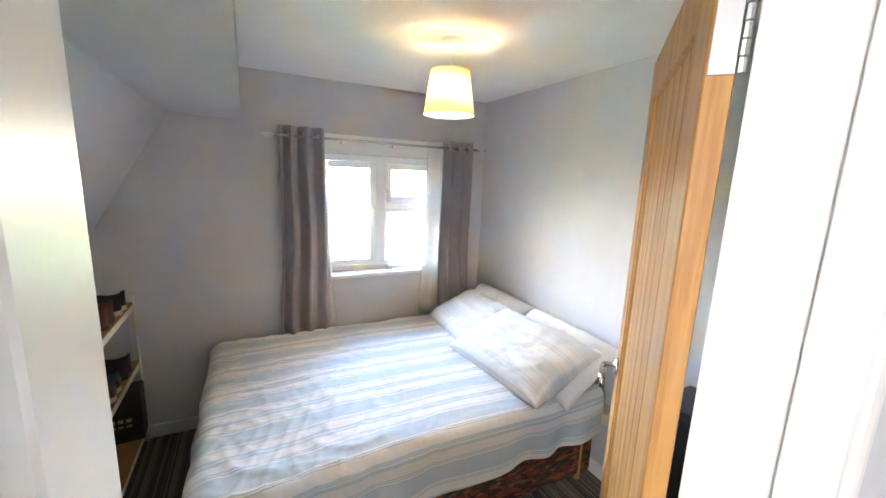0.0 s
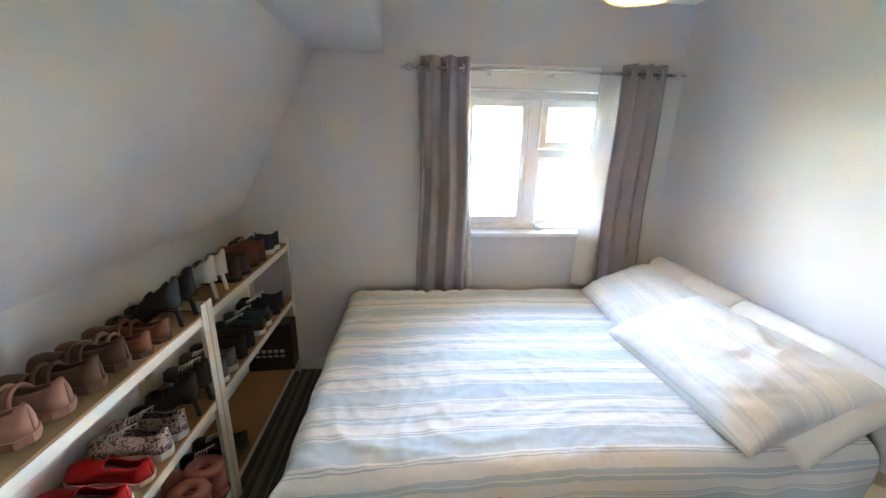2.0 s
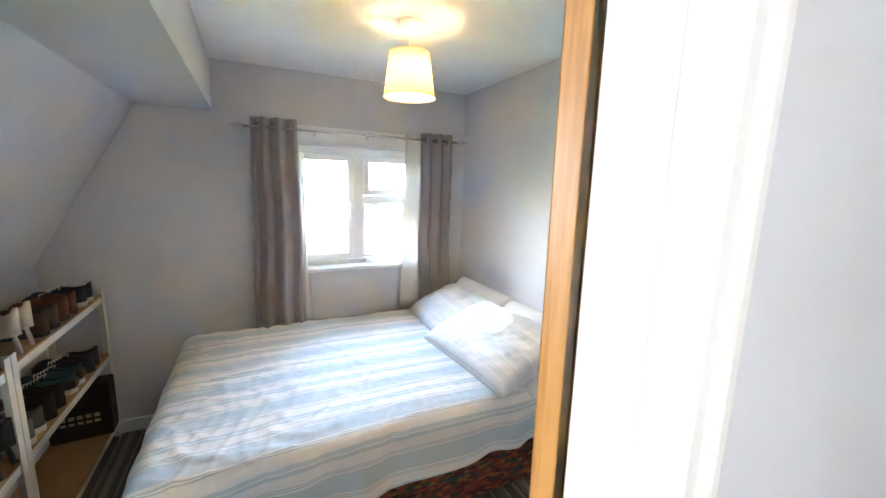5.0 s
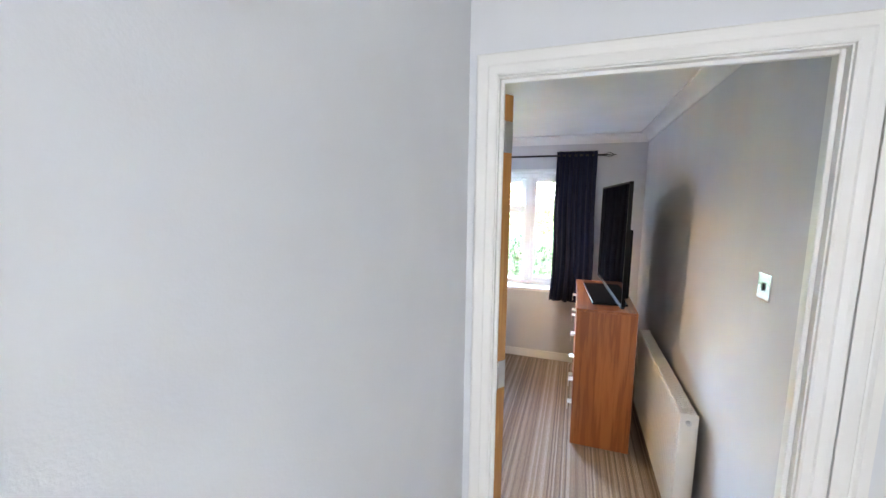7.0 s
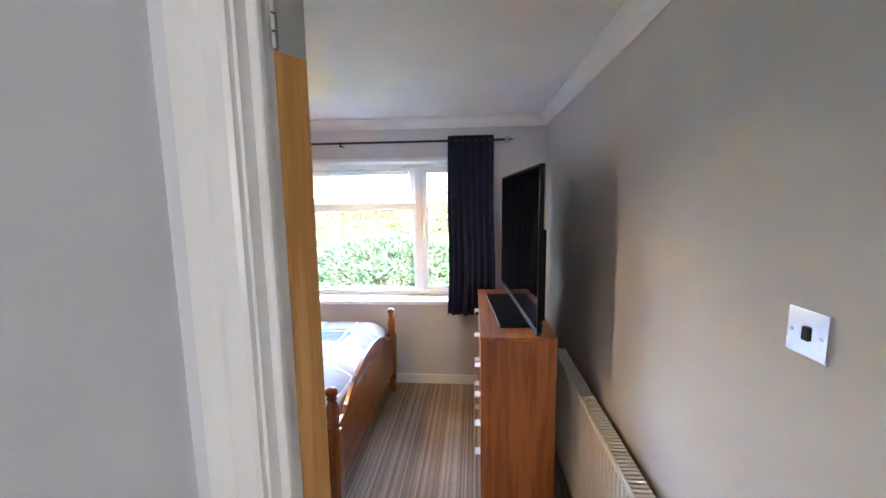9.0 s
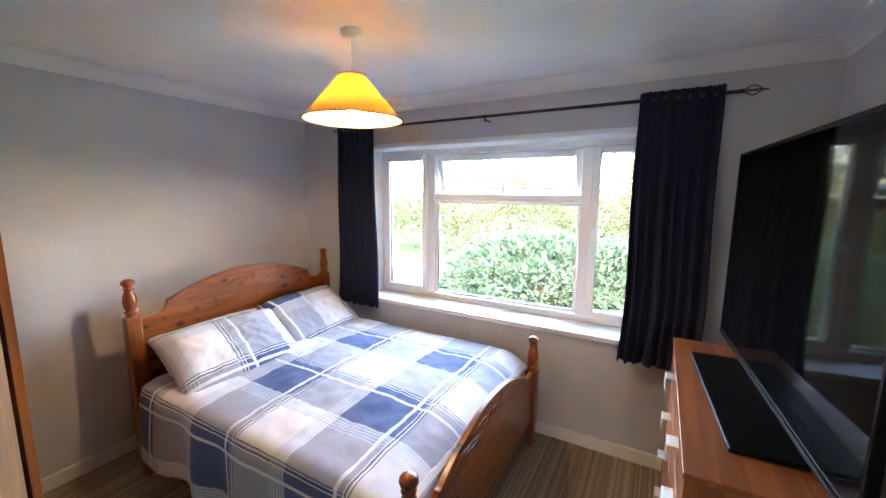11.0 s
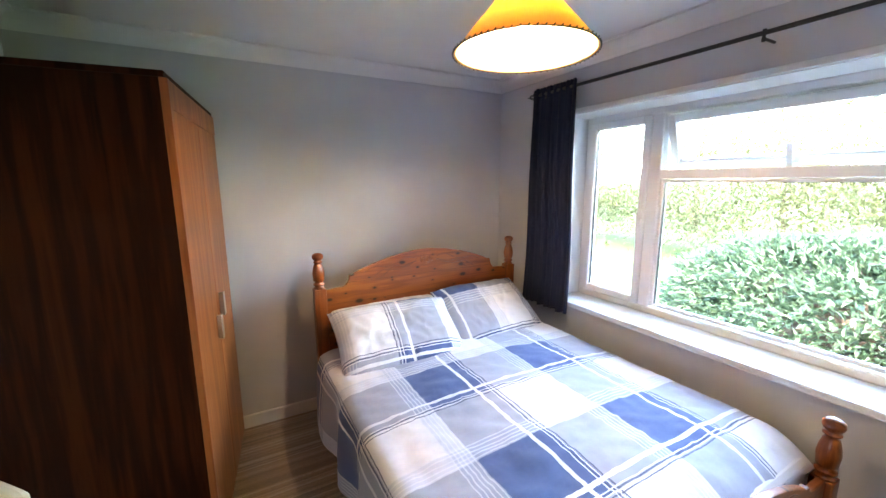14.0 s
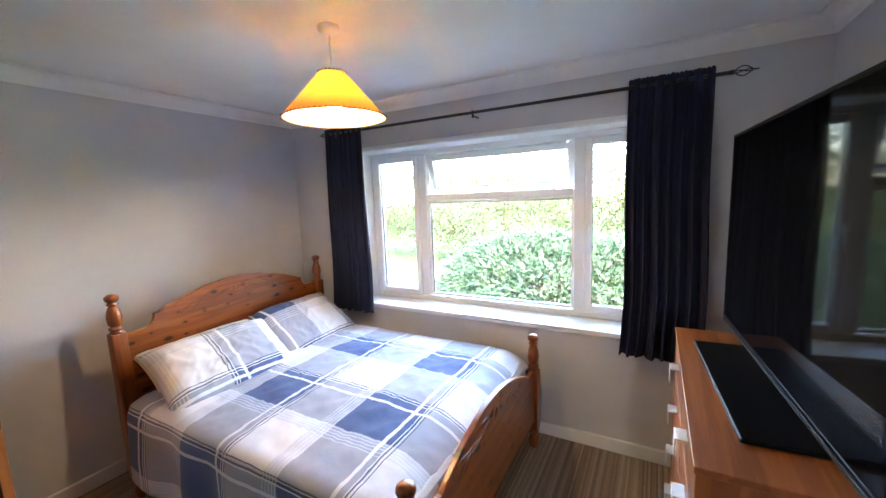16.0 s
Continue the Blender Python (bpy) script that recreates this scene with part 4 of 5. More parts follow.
def duvet_a():
    nu, nv = 200, 150
    hang_foot, hang_side = 0.40, 0.30
    lu, lv = BX1 - BX0 + hang_foot - 0.05, BYF - BYN + hang_side - 0.01

    def place(u, v):
        su, sv = hang_foot - u * lu, hang_side - v * lv
        sv += 0.05 * math.sin(u * 5.0 + 0.4) * max(0.0, 1 - v * 4) * 0.4
        ou, du = fold(su, 0.07)
        ov, dv = fold(sv, 0.06)
        x, y = BX0 - ou, BYN - ov
        d = math.hypot(du, dv) if du and dv else du + dv
        flat = max(0.0, 1 - d * 7)
        z = BZ - d + crease(x, y) * (0.55 + 0.45 * flat) + 0.022 * flat * math.sin(max(0, v - 0.1) * 3.3)
        if dv > 0.02:
            y -= 0.016 * math.sin(x * 19 + 1.5 * math.sin(x * 7)) * min(1, dv * 5)
        if du > 0.02:
            x -= 0.018 * math.sin(y * 17 + 2 * math.sin(y * 5)) * min(1, du * 5)
        both = min(du, dv)
        if both > 0:
            x, y = x - 0.62 * both, y - 0.30 * both
        return (x, y, max(z, 0.03))

    def uv(u, v):
        return (u * lu, v * lv + 0.012 * math.sin(u * 9) - 0.07)

    bm = grid_sheet(nu, nv, place, uv)
    ob = sheet("duvet", bm, M_STRIPE, None, 0.012)
    return tagged(ob, "white duvet with pale blue stripes, slightly creased, on the bed", "duvet")


duvet_a()
pillow("pillow", Matrix.Translation((2.06, 3.16, 0.695)) @ pose(0, 0, 0, 0, 0, 90) @ pose(0, 0, 0, -44), 0.68, 0.40, 0.15, M_SHEET, "white cotton pillow leaning on the wall", 1, "pillows on the striped bed")
pillow("pillow", Matrix.Translation((2.03, 2.50, 0.695)) @ pose(0, 0, 0, 0, 0, 88) @ pose(0, 0, 0, -34), 0.74, 0.44, 0.15, M_SHEET, "white cotton pillow leaning on the wall", 2, "pillows on the striped bed")
pillow("pillow", Matrix.Translation((1.91, 3.18, 0.672)) @ pose(0, 0, 0, 0, 0, 86) @ pose(0, 0, 0, -25), 0.70, 0.46, 0.21, M_STRIPE_F, "white pillow with faint blue stripes lying on the duvet", 3, "pillows on the striped bed", (0.2, 0.42))
pillow("pillow", Matrix.Translation((1.86, 2.55, 0.698)) @ pose(0, 0, 0, 0, 0, 94) @ pose(0, 0, 0, -20), 0.78, 0.50, 0.23, M_STRIPE_F, "white pillow with faint blue stripes lying on the duvet", 4, "pillows on the striped bed", (0.1, 0.42))


# ---- shoe shelves ----
def shelf_unit(m, width):
    """Boltless steel shelving; local x to the room, y along the wall."""
    ob = thing("shelving_unit", m, "low cream steel shelving with chipboard shelves full of shoes", "shelving unit", "shoe shelves along the knee wall")
    D, T = 0.27, 0.93
    for y in (0.0, width - 0.034):
        for x, s in ((0.0, 1), (D, -1)):
            a, b = (x, x + 0.034) if s > 0 else (x - 0.034, x)
            f = (x, x + 0.003) if s > 0 else (x - 0.003, x)
            yy = (y, y + 0.003) if y < 0.1 else (y + 0.031, y + 0.034)
            part("post", boxes((a, b, *yy, 0, T), (*f, yy[1] if y < 0.1 else y, y + 0.034 if y < 0.1 else yy[0], 0, T)), M_STEEL_W, ob)
    for z in (0.10, 0.53, 0.885):
        part("shelf_board", boxes((0.004, D - 0.004, 0.005, width - 0.005, z, z + 0.009), bevel=0.001), M_CHIP, ob, "chipboard shelf")
        for x0, x1 in ((0.004, 0.008), (D - 0.0075, D - 0.0045)):
            part("beam", boxes((x0, x1, 0.035, width - 0.035, z - 0.034, z - 0.001), bevel=0.001), M_STEEL_W, ob)
    return ob


SX = -0.375
shelf_unit(pose(SX, 2.645, 0), 0.955)
shelf_unit(pose(SX, 1.66, 0), 0.980)


def shoe(kind, upper, sole, m, label, group, lining=None):
    """One shoe with its toe along +x: kinds flat, trainer, heel, boot, slipper."""
    ob = thing("shoe", m, label, "shoe", group)
    n, k = 16, 14
    lift = {"heel": 0.075, "wedge": 0.02}.get(kind, 0.0)
    thick = {"trainer": 0.024, "flat": 0.014, "slipper": 0.02, "boot": 0.018, "wedge": 0.02, "heel": 0.006}[kind]
    length = 0.25

    def base(s):
        q = max(0.0, min(1.0, (0.62 - s) / 0.5))
        return lift * (3 * q * q - 2 * q ** 3)

    def half(s):
        w = 0.029 + 0.013 * math.sin(max(0, s - 0.28) / 0.72 * math.pi * 0.8) + 0.004 * math.cos(s * 6)
        end = min(1.0, math.sqrt(max(0.0, 1 - ((s - 0.13) / 0.13) ** 2)) if s < 0.13 else 1.0)
        tip = math.sqrt(max(0.0, 1 - ((s - 0.80) / 0.20) ** 2)) if s > 0.80 else 1.0
        return max(0.003, w * end * tip)

    def high(s):
        top = {"flat": 0.062, "trainer": 0.085, "heel": 0.10, "boot": 0.098, "slipper": 0.115, "wedge": 0.07}[kind]
        toe = {"flat": 0.034, "trainer": 0.045, "heel": 0.034, "boot": 0.05, "slipper": 0.09, "wedge": 0.04}[kind]
        q = max(0.0, min(1.0, (0.72 - s) / 0.36))
        dip = 0.018 * math.sin(max(0, min(1, (s - 0.05) / 0.45)) * math.pi) if kind in ("flat", "heel", "trainer", "wedge") else 0
        tip = math.sqrt(max(0.05, 1 - ((s - 0.86) / 0.16) ** 2)) if s > 0.86 else 1
        return (toe + (top - toe) * (3 * q * q - 2 * q ** 3) - dip) * tip

    bm = bmesh.new()
    rings = []
    for i in range(n + 1):
        s = i / n
        w, zb = half(s) + (0.004 if kind != "heel" else 0.001), base(s)
        rings.append([bm.verts.new((s * length, y, z)) for y, z in ((-w, zb), (w, zb), (w, zb + thick), (-w, zb + thick))])
    for a, b in zip(rings, rings[1:]):
        for q in range(4):
            bm.faces.new((a[q], a[(q + 1) % 4], b[(q + 1) % 4], b[q]))
    bm.faces.new(rings[0])
    bm.faces.new(rings[-1])
    part("sole", bm, sole, ob)
    bm = bmesh.new()
    open_from, open_to = {"slipper": (0.08, 0.44), "heel": (0.06, 0.36), "wedge": (0.06, 0.42), "boot": (0.06, 0.40)}.get(kind, (0.06, 0.50))
    rings = []
    for i in range(n + 1):
        s = i / n
        w, zb, h = half(s), base(s) + thick, high(s)
        row = []
        for j in range(k + 1):
            a = math.pi * j / k
            gap = open_from < s < open_to
            cy, sy = math.cos(a), math.sin(a) ** 0.8
            z = zb + h * sy
            if gap and kind != "heel":
                z = min(z, zb + h * 0.92)
            fluff = 0.004 * noise.noise(Vector((s * 40, a * 9, 1))) if kind == "slipper" else 0.0015 * noise.noise(Vector((s * 15, a * 5, 4)))
            row.append(bm.verts.new((s * length, (w + fluff) * cy * (1 - 0.12 * sy), z + fluff)))
        rings.append(row)
    for i, (a, b) in enumerate(zip(rings, rings[1:])):
        s = (i + 0.5) / n
        for j in range(k):
            mid = abs(j + 0.5 - k / 2) < 2.6
            if open_from < s < open_to and mid:
                continue
            if kind == "wedge" and 0.5 < s < 0.62 and 2 < j < k - 3:
                continue
            if kind == "heel" and upper.name.startswith("black") and (i % 3 == 1) and s > 0.4 and 3 < j < k - 4:
                continue
            bm.faces.new((a[j], a[j + 1], b[j + 1], b[j]))
    up = part("upper", bm, upper, ob, smooth=True)
    mod = up.modifiers.new("thickness", 'SOLIDIFY')
    mod.thickness, mod.offset = 0.004 if kind != "slipper" else 0.012, -1.0
    part("insole", boxes((0.02, length * 0.55, -0.02, 0.02, base(0.2) * 0.8 + thick + 0.001, base(0.2) * 0.8 + thick + 0.004)), lining or M_BLACK, ob)
    if kind == "heel":
        part("heel", tube([(0.012, 0, 0.0), (0.016, 0, 0.035), (0.026, 0, lift + 0.004)], 0.008, 8), sole, ob)
    if kind == "wedge" or upper is L_TAN and kind == "flat":
        for c in (0.095, 0.125):
            r, z = half(c / length) + 0.002, high(c / length) - 0.004
            pts = [(c + 0.006 * math.sin(q * math.pi / 10), r * math.cos(q * math.pi / 10), base(c / length) + thick + 0.006 + z * math.sin(q * math.pi / 10)) for q in range(11)]
            part("strap", tube(pts, 0.0055, 6), upper, ob, smooth=True)
    if kind == "slipper":
        bm = bmesh.new()
        rings = []
        for i in range(22):
            a = 2 * math.pi * i / 22
            row = []
            for j in range(10):
                b = 2 * math.pi * j / 10
                q = 0.021 + 0.005 * noise.noise(Vector((math.cos(a) * 4, math.sin(a) * 4, b)))
                rr = 0.040 + q * math.cos(b)
                row.append(bm.verts.new((0.075 + rr * 1.25 * math.cos(a), rr * math.sin(a), 0.122 + q * math.sin(b))))
            rings.append(row)
        for i in range(22):
            for j in range(10):
                bm.faces.new((rings[i][j], rings[(i + 1) % 22][j], rings[(i + 1) % 22][(j + 1) % 10], rings[i][(j + 1) % 10]))
        part("collar", bm, upper, ob, "thick plush collar", True)
    if upper is L_TEAL:
        part("heel_patch", boxes((-0.003, 0.035, -0.030, 0.030, thick, thick + 0.045), bevel=0.012, segs=2), L_DARK, ob, "brown leather heel patch")
    if kind == "trainer":
        bm = bmesh.new()
        for q in range(5):
            s = 0.50 + 0.05 * q
            w, z = half(s) * 0.55, thick + high(s) + 0.002
            tube([(s * length, -w, z - 0.006), (s * length + 0.006, 0, z + 0.002), (s * length, w, z - 0.006)], 0.0026, 5, bm)
        tube([(0.12, -0.004, thick + high(0.48) + 0.004), (0.11, -0.025, thick + high(0.45) + 0.002), (0.125, -0.038, thick + 0.05)], 0.0024, 5, bm)
        part("laces", bm, M_SHEET, ob, "white laces")
    return ob


def leather(name, color, rough=0.5):
    return paint(name, color, rough, 220, 0.15, 0.18)


L_PINK, L_MAUVE, L_TAN = leather("dusty_pink_suede", (0.26, 0.125, 0.095), 0.95), leather("brown_suede", (0.085, 0.040, 0.024), 0.95), leather("tan_leather", (0.13, 0.034, 0.010))
L_BLACK, L_WHITE, L_DARK = leather("black_leather", (0.010, 0.0095, 0.0095), 0.65), leather("off_white_leather", (0.48, 0.43, 0.37)), leather("dark_brown_leather", (0.05, 0.022, 0.012))
L_RED, L_NAVY, L_TEAL = leather("red_canvas", (0.50, 0.012, 0.014), 0.85), leather("navy_canvas", (0.018, 0.022, 0.04), 0.8), leather("teal_suede", (0.025, 0.075, 0.10), 0.85)
L_GREY, L_FLUFF, L_RUBBER = leather("grey_mesh", (0.12, 0.12, 0.125), 0.8), leather("pink_plush", (0.55, 0.24, 0.23), 1.0), leather("white_rubber", (0.66, 0.65, 0.62), 0.6)
L_FLORAL, _n, _l, _b = nodes_of("floral_canvas")
_c = noise_tex(_n, _l, coords(_n), 70.0, 3, 0.7)
_l.new(ramp(_n, _l, _c, ((0.0, (0.05, 0.035, 0.04)), (0.42, (0.10, 0.06, 0.06)), (0.47, (0.5, 0.42, 0.38)), (0.55, (0.42, 0.30, 0.28)), (0.60, (0.06, 0.05, 0.05))), 'CONSTANT'), _b.inputs["Base Color"])
_b.inputs["Roughness"].default_value = 0.85

TOP, MID, LOW = 0.896, 0.541, 0.111
PAIRS = (
    ("wedge", L_PINK, L_PINK, TOP, 2.035, "dusty pink suede sandal on the top shelf"),
    ("wedge", L_MAUVE, L_MAUVE, TOP, 2.215, "brown suede sandal on the top shelf"),
    ("flat", L_TAN, L_MAUVE, TOP, 2.395, "tan leather strap sandal on the top shelf"),
    ("heel", L_BLACK, L_BLACK, TOP, 2.565, "black strappy stiletto shoe on the top shelf"),
    ("heel", L_WHITE, L_WHITE, TOP, 2.80, "off-white high-heeled shoe on the top shelf"),
    ("boot", L_DARK, L_BLACK, TOP, 3.00, "dark brown leather ankle boot"),
    ("boot", L_TAN, L_DARK, TOP, 3.205, "tan leather ankle boot"),
    ("trainer", L_NAVY, L_RUBBER, TOP, 3.42, "navy trainer with a white sole"),
    ("flat", L_NAVY, L_BLACK, MID, 2.01, "dark navy flat shoe on the middle shelf"),
    ("flat", L_RED, L_RUBBER, MID, 2.20, "bright red canvas slip-on shoe"),
    ("trainer", L_FLORAL, L_RUBBER, MID, 2.385, "floral canvas trainer with white laces"),
    ("heel", L_BLACK, L_BLACK, MID, 2.562, "black high-heeled shoe on the middle shelf"),
    ("trainer", L_GREY, L_RUBBER, MID, 2.77, "dark grey trainer with a white sole"),
    ("boot", L_BLACK, L_BLACK, MID, 2.96, "black ankle boot on the middle shelf"),
    ("trainer", L_TEAL, L_RUBBER, MID, 3.18, "teal suede trainer with a brown heel"),
    ("trainer", L_NAVY, L_BLACK, MID, 3.40, "dark navy trainer on the middle shelf"),
    ("slipper", L_BLACK, L_BLACK, LOW, 2.27, "dark slipper on the bottom shelf"),
    ("slipper", L_FLUFF, L_FLUFF, LOW, 2.535, "fluffy pink slipper on the bottom shelf"),
    ("trainer", L_BLACK, L_GREY, LOW, 2.765, "black trainer on the bottom shelf"),
)
for number, (kind, up, so, z, y, words) in enumerate(PAIRS):
    rnd = random.Random(number)
    for side in (-1, 1):
        yy = y + side * (0.044 if kind != "slipper" else 0.058) + rnd.uniform(-0.003, 0.003)
        jit = rnd.uniform(-5, 5)
        x = SX + 0.008 + rnd.uniform(0, 0.006)
        spot = pose(x + 0.252, yy, z, 0, 0, 180 + jit)
        if side < 0:
            first = shoe(kind, up, so, spot, words, "shoes on the shelves", L_FLUFF if kind == "slipper" else None)
        else:
            copy_thing(first, spot)

bag = thing("shopping_bag", pose(SX + 0.015, 3.43, LOW, 0, 0, 3), "stiff black paper shopping bag on the bottom shelf", "bag")
part("body", boxes((0, 0.27, 0, 0.125, 0, 0.31), bevel=0.006), L_BLACK, bag)
part("handle", tube([(0.08, 0.002, 0.30), (0.085, -0.004, 0.35), (0.135, -0.004, 0.385), (0.185, -0.004, 0.35), (0.19, 0.002, 0.30)], 0.004, 6), L_BLACK, bag)
for z in (0.125, 0.095):
    for q in range(5):
        part("print_bar", boxes((0.05 + 0.036 * q, 0.075 + 0.036 * q, -0.0012, 0.0, z, z + (0.022 if z > 0.1 else 0.014))), M_SATIN, bag, "silver printed mark")


# ---- laundry basket behind the first door ----
basket = thing("laundry_basket", pose(2.075, 1.60, 0), "tall black fabric laundry basket behind the open door", "basket")
bm = bmesh.new()
add_box(bm, -0.12, 0.12, -0.19, 0.19, 0.0, 0.78, 0.018, 2)
for v in bm.verts:
    v.co.x, v.co.y = v.co.x * (0.90 + 0.10 * v.co.z / 0.78), v.co.y * (0.90 + 0.10 * v.co.z / 0.78)
part("body", bm, M_BLACK, basket)
part("lid", boxes((-0.125, 0.125, -0.195, 0.195, 0.781, 0.81), bevel=0.008, segs=2), M_BLACK, basket)
for y in (-0.193, 0.193):
    part("handle", tube([(-0.05, y, 0.64), (-0.045, y * 1.06, 0.61), (0.045, y * 1.06, 0.61), (0.05, y, 0.64)], 0.006, 6), M_BLACK, basket)


# ---- main bedroom: the pine bed ----
PX0, PX1, PYH, PYF = 3.545, 4.893, 3.20, 1.41


def post_profile(total, block):
    """Square block below, turned finial above: (radius, height) pairs for the turned part."""
    h = total - block
    shape = ((0.030, 0.0), (0.030, 0.03), (0.022, 0.06), (0.031, 0.10), (0.031, 0.14), (0.020, 0.18), (0.030, 0.22), (0.034, 0.40), (0.031, 0.52), (0.023, 0.66), (0.017, 0.70), (0.026, 0.73), (0.026, 0.755), (0.017, 0.78), (0.027, 0.82), (0.032, 0.88), (0.030, 0.94), (0.018, 0.985), (0.0, 1.0))
    return [(r, block + s * h) for r, s in shape]


def bed_post(ob, x, y, total, block):
    bm = boxes((x - 0.033, x + 0.033, y - 0.033, y + 0.033, 0.12, block), bevel=0.006, segs=2)
    lathe([(0.0, 0.0), (0.024, 0.0), (0.032, 0.03), (0.030, 0.06), (0.020, 0.075), (0.033, 0.10), (0.033, 0.12), (0.0, 0.12)], 20, bm, (x, y))
    lathe([(0.0, block)] + post_profile(total, block), 20, bm, (x, y))
    return part("post", bm, M_PINE_Z, ob, "turned pine bed post", True)


def arch_outline(x0, x1, low, step, crown, bottom):
    pts = [(x0, bottom), (x0, low)]
    w, c = x1 - x0, (x0 + x1) / 2
    half = w / 2
    left = []
    left.append((x0 + 0.10 * half, low + 0.004))
    for k in range(6):
        a = math.pi / 2 * k / 5
        left.append((x0 + 0.14 * half + 0.10 * half * math.sin(a) * 0.8, low + 0.004 + (step - low) * (1 - math.cos(a))))
    left.append((x0 + 0.25 * half, step + 0.004))
    for k in range(1, 15):
        s = k / 14
        left.append((x0 + half * (0.25 + 0.75 * s), step + 0.006 + (crown - step) * math.sin(s * math.pi / 2) ** 0.9))
    pts += left
    pts += [(2 * c - x, z) for x, z in left[-2::-1]]
    return pts + [(x1, low), (x1, bottom)]


pine = thing("pine_bed", pose(0, 0, 0), "orange pine double bed with turned posts and arched boards", "bed")
for x in (PX0, PX1):
    bed_post(pine, x, PYH, 1.135, 0.93)
    bed_post(pine, x, PYF, 0.725, 0.50)


def carved_board(name, y, outline, t):
    ob = part(name, prism(outline, y - t / 2, y + t / 2), M_PINE_X, pine)
    mod = ob.modifiers.new("edge", 'BEVEL')
    mod.width, mod.segments, mod.limit_method = 0.005, 2, 'ANGLE'
    return ob


head = carved_board("headboard", PYH, arch_outline(PX0 + 0.03, PX1 - 0.03, 0.915, 0.985, 1.095, 0.42), 0.026)
foot = carved_board("footboard", PYF, arch_outline(PX0 + 0.03, PX1 - 0.03, 0.505, 0.535, 0.655, 0.18), 0.026)


M_CARVE = wood("dark_carved_pine", (0.10, 0.022, 0.004), (0.15, 0.036, 0.006), (0.20, 0.052, 0.010), 0, 1.0, 0.4, 0.0, 0.2)


def carving(board, y, cx, cz, side, spread):
    """Carved flourish: a rosette and flowing grooves standing a hair proud of the board."""
    bm = bmesh.new()
    for s in (-1, 1):
        for k, (rise, reach) in enumerate(((0.025, 0.34), (-0.008, 0.28), (0.0, 0.20))):
            pts = []
            for q in range(15):
                t = q / 14
                x = cx + s * (0.07 + (reach + 0.02 * k) * t) * spread
                z = cz + rise - 0.055 * t * t + 0.014 * math.sin(t * 9 + k)
                pts.append((x, y + side * 0.0005, z))
            tube(pts, 0.0022, 5, bm)
    part("carving", bm, M_CARVE, board, "carved flowing grooves")
    bm = bmesh.new()
    for q in range(6):
        pts = [(cx + 0.045 * math.cos(a) * (1 - 0.13 * q), y + side * 0.0005, cz + 0.01 + 0.026 * math.sin(a) * (1 - 0.13 * q)) for a in [i * math.pi / 10 for i in range(21)]]
        tube(pts, 0.002, 5, bm)
    part("rosette", bm, M_PINE_Z, board, "carved oval rosette")


carving(head, PYH - 0.013, (PX0 + PX1) / 2, 1.02, -1, 1.0)
carving(foot, PYF - 0.013, (PX0 + PX1) / 2, 0.575, -1, 1.0)
for x in (PX0, PX1):
    part("side_rail", boxes((x - 0.012, x + 0.012, PYF + 0.035, PYH - 0.035, 0.22, 0.36), bevel=0.004), M_PINE_Y, pine)
part("mattress", boxes((PX0 + 0.02, PX1 - 0.02, PYF + 0.035, PYH - 0.03, 0.30, 0.555), bevel=0.04, segs=3), M_SHEET, pine, "white mattress")
part("slat_base", boxes((PX0 + 0.014, PX1 - 0.014, PYF + 0.035, PYH - 0.035, 0.26, 0.298)), M_PINE_Y, pine)


def duvet_b():
    nu, nv = 100, 92
    left, right = 0.44, 0.10
    x0, x1, y0, y1, top = PX0 + 0.005, PX1 - 0.03, PYF + 0.03, 3.05, 0.60
    lu, lv = x1 - x0 + left + right, y1 - y0

    def place(u, v):
        s = u * lu
        su, sr = left - s, s - left - (x1 - x0)
        ol, dl = fold(su, 0.07)
        orr, dr = fold(sr, 0.05)
        x = x0 - ol if su > 0 else (x1 + orr if sr > 0 else x0 + (s - left))
        y = y0 + v * lv
        foot_fall = 0.085 * max(0.0, 1 - v / 0.11) ** 2
        d = dl + dr
        z = top - d - foot_fall + 0.012 * wrinkle(x + 3, y) * (1 if not d else 0.5) + (0.028 * math.sin(min(1, max(0, (s - left) / (x1 - x0))) * math.pi) * min(1, v * 5))
        if dl > 0.02:
            x -= 0.022 * math.sin(y * 13 + 1.7 * math.sin(y * 5)) * min(1, dl * 4) - 0.01
        return (x, y, z)

    def uv(u, v):
        s = u * lu
        return (x0 + (s - left) - 3.784 + 5 * 0.59, 2.56 - (y0 + v * lv) + 3 * 0.62)

    return tagged(sheet("duvet", grid_sheet(nu, nv, place, uv), M_CHECK, None, 0.014), "blue, grey and white checked duvet on the pine bed", "duvet")


duvet_b()
pillow("pillow", Matrix.Translation((3.93, 3.05, 0.665)) @ pose(0, 0, 0, 40), 0.68, 0.40, 0.13, M_SHEET, "white pillow behind the checked pillow", 7, "pillows on the pine bed")
pillow("pillow", Matrix.Translation((3.89, 2.86, 0.70)) @ pose(0, 0, 0, 35, 0, -3), 0.70, 0.44, 0.19, M_CHECK, "blue and grey checked pillow against the headboard", 8, "pillows on the pine bed", (0.589, 0.213), -1)
pillow("pillow", Matrix.Translation((4.54, 2.94, 0.71)) @ pose(0, 0, 0, 37, 0, 5), 0.67, 0.44, 0.19, M_CHECK, "blue and white checked pillow against the headboard", 9, "pillows on the pine bed", (0.28, 0.275), -1)


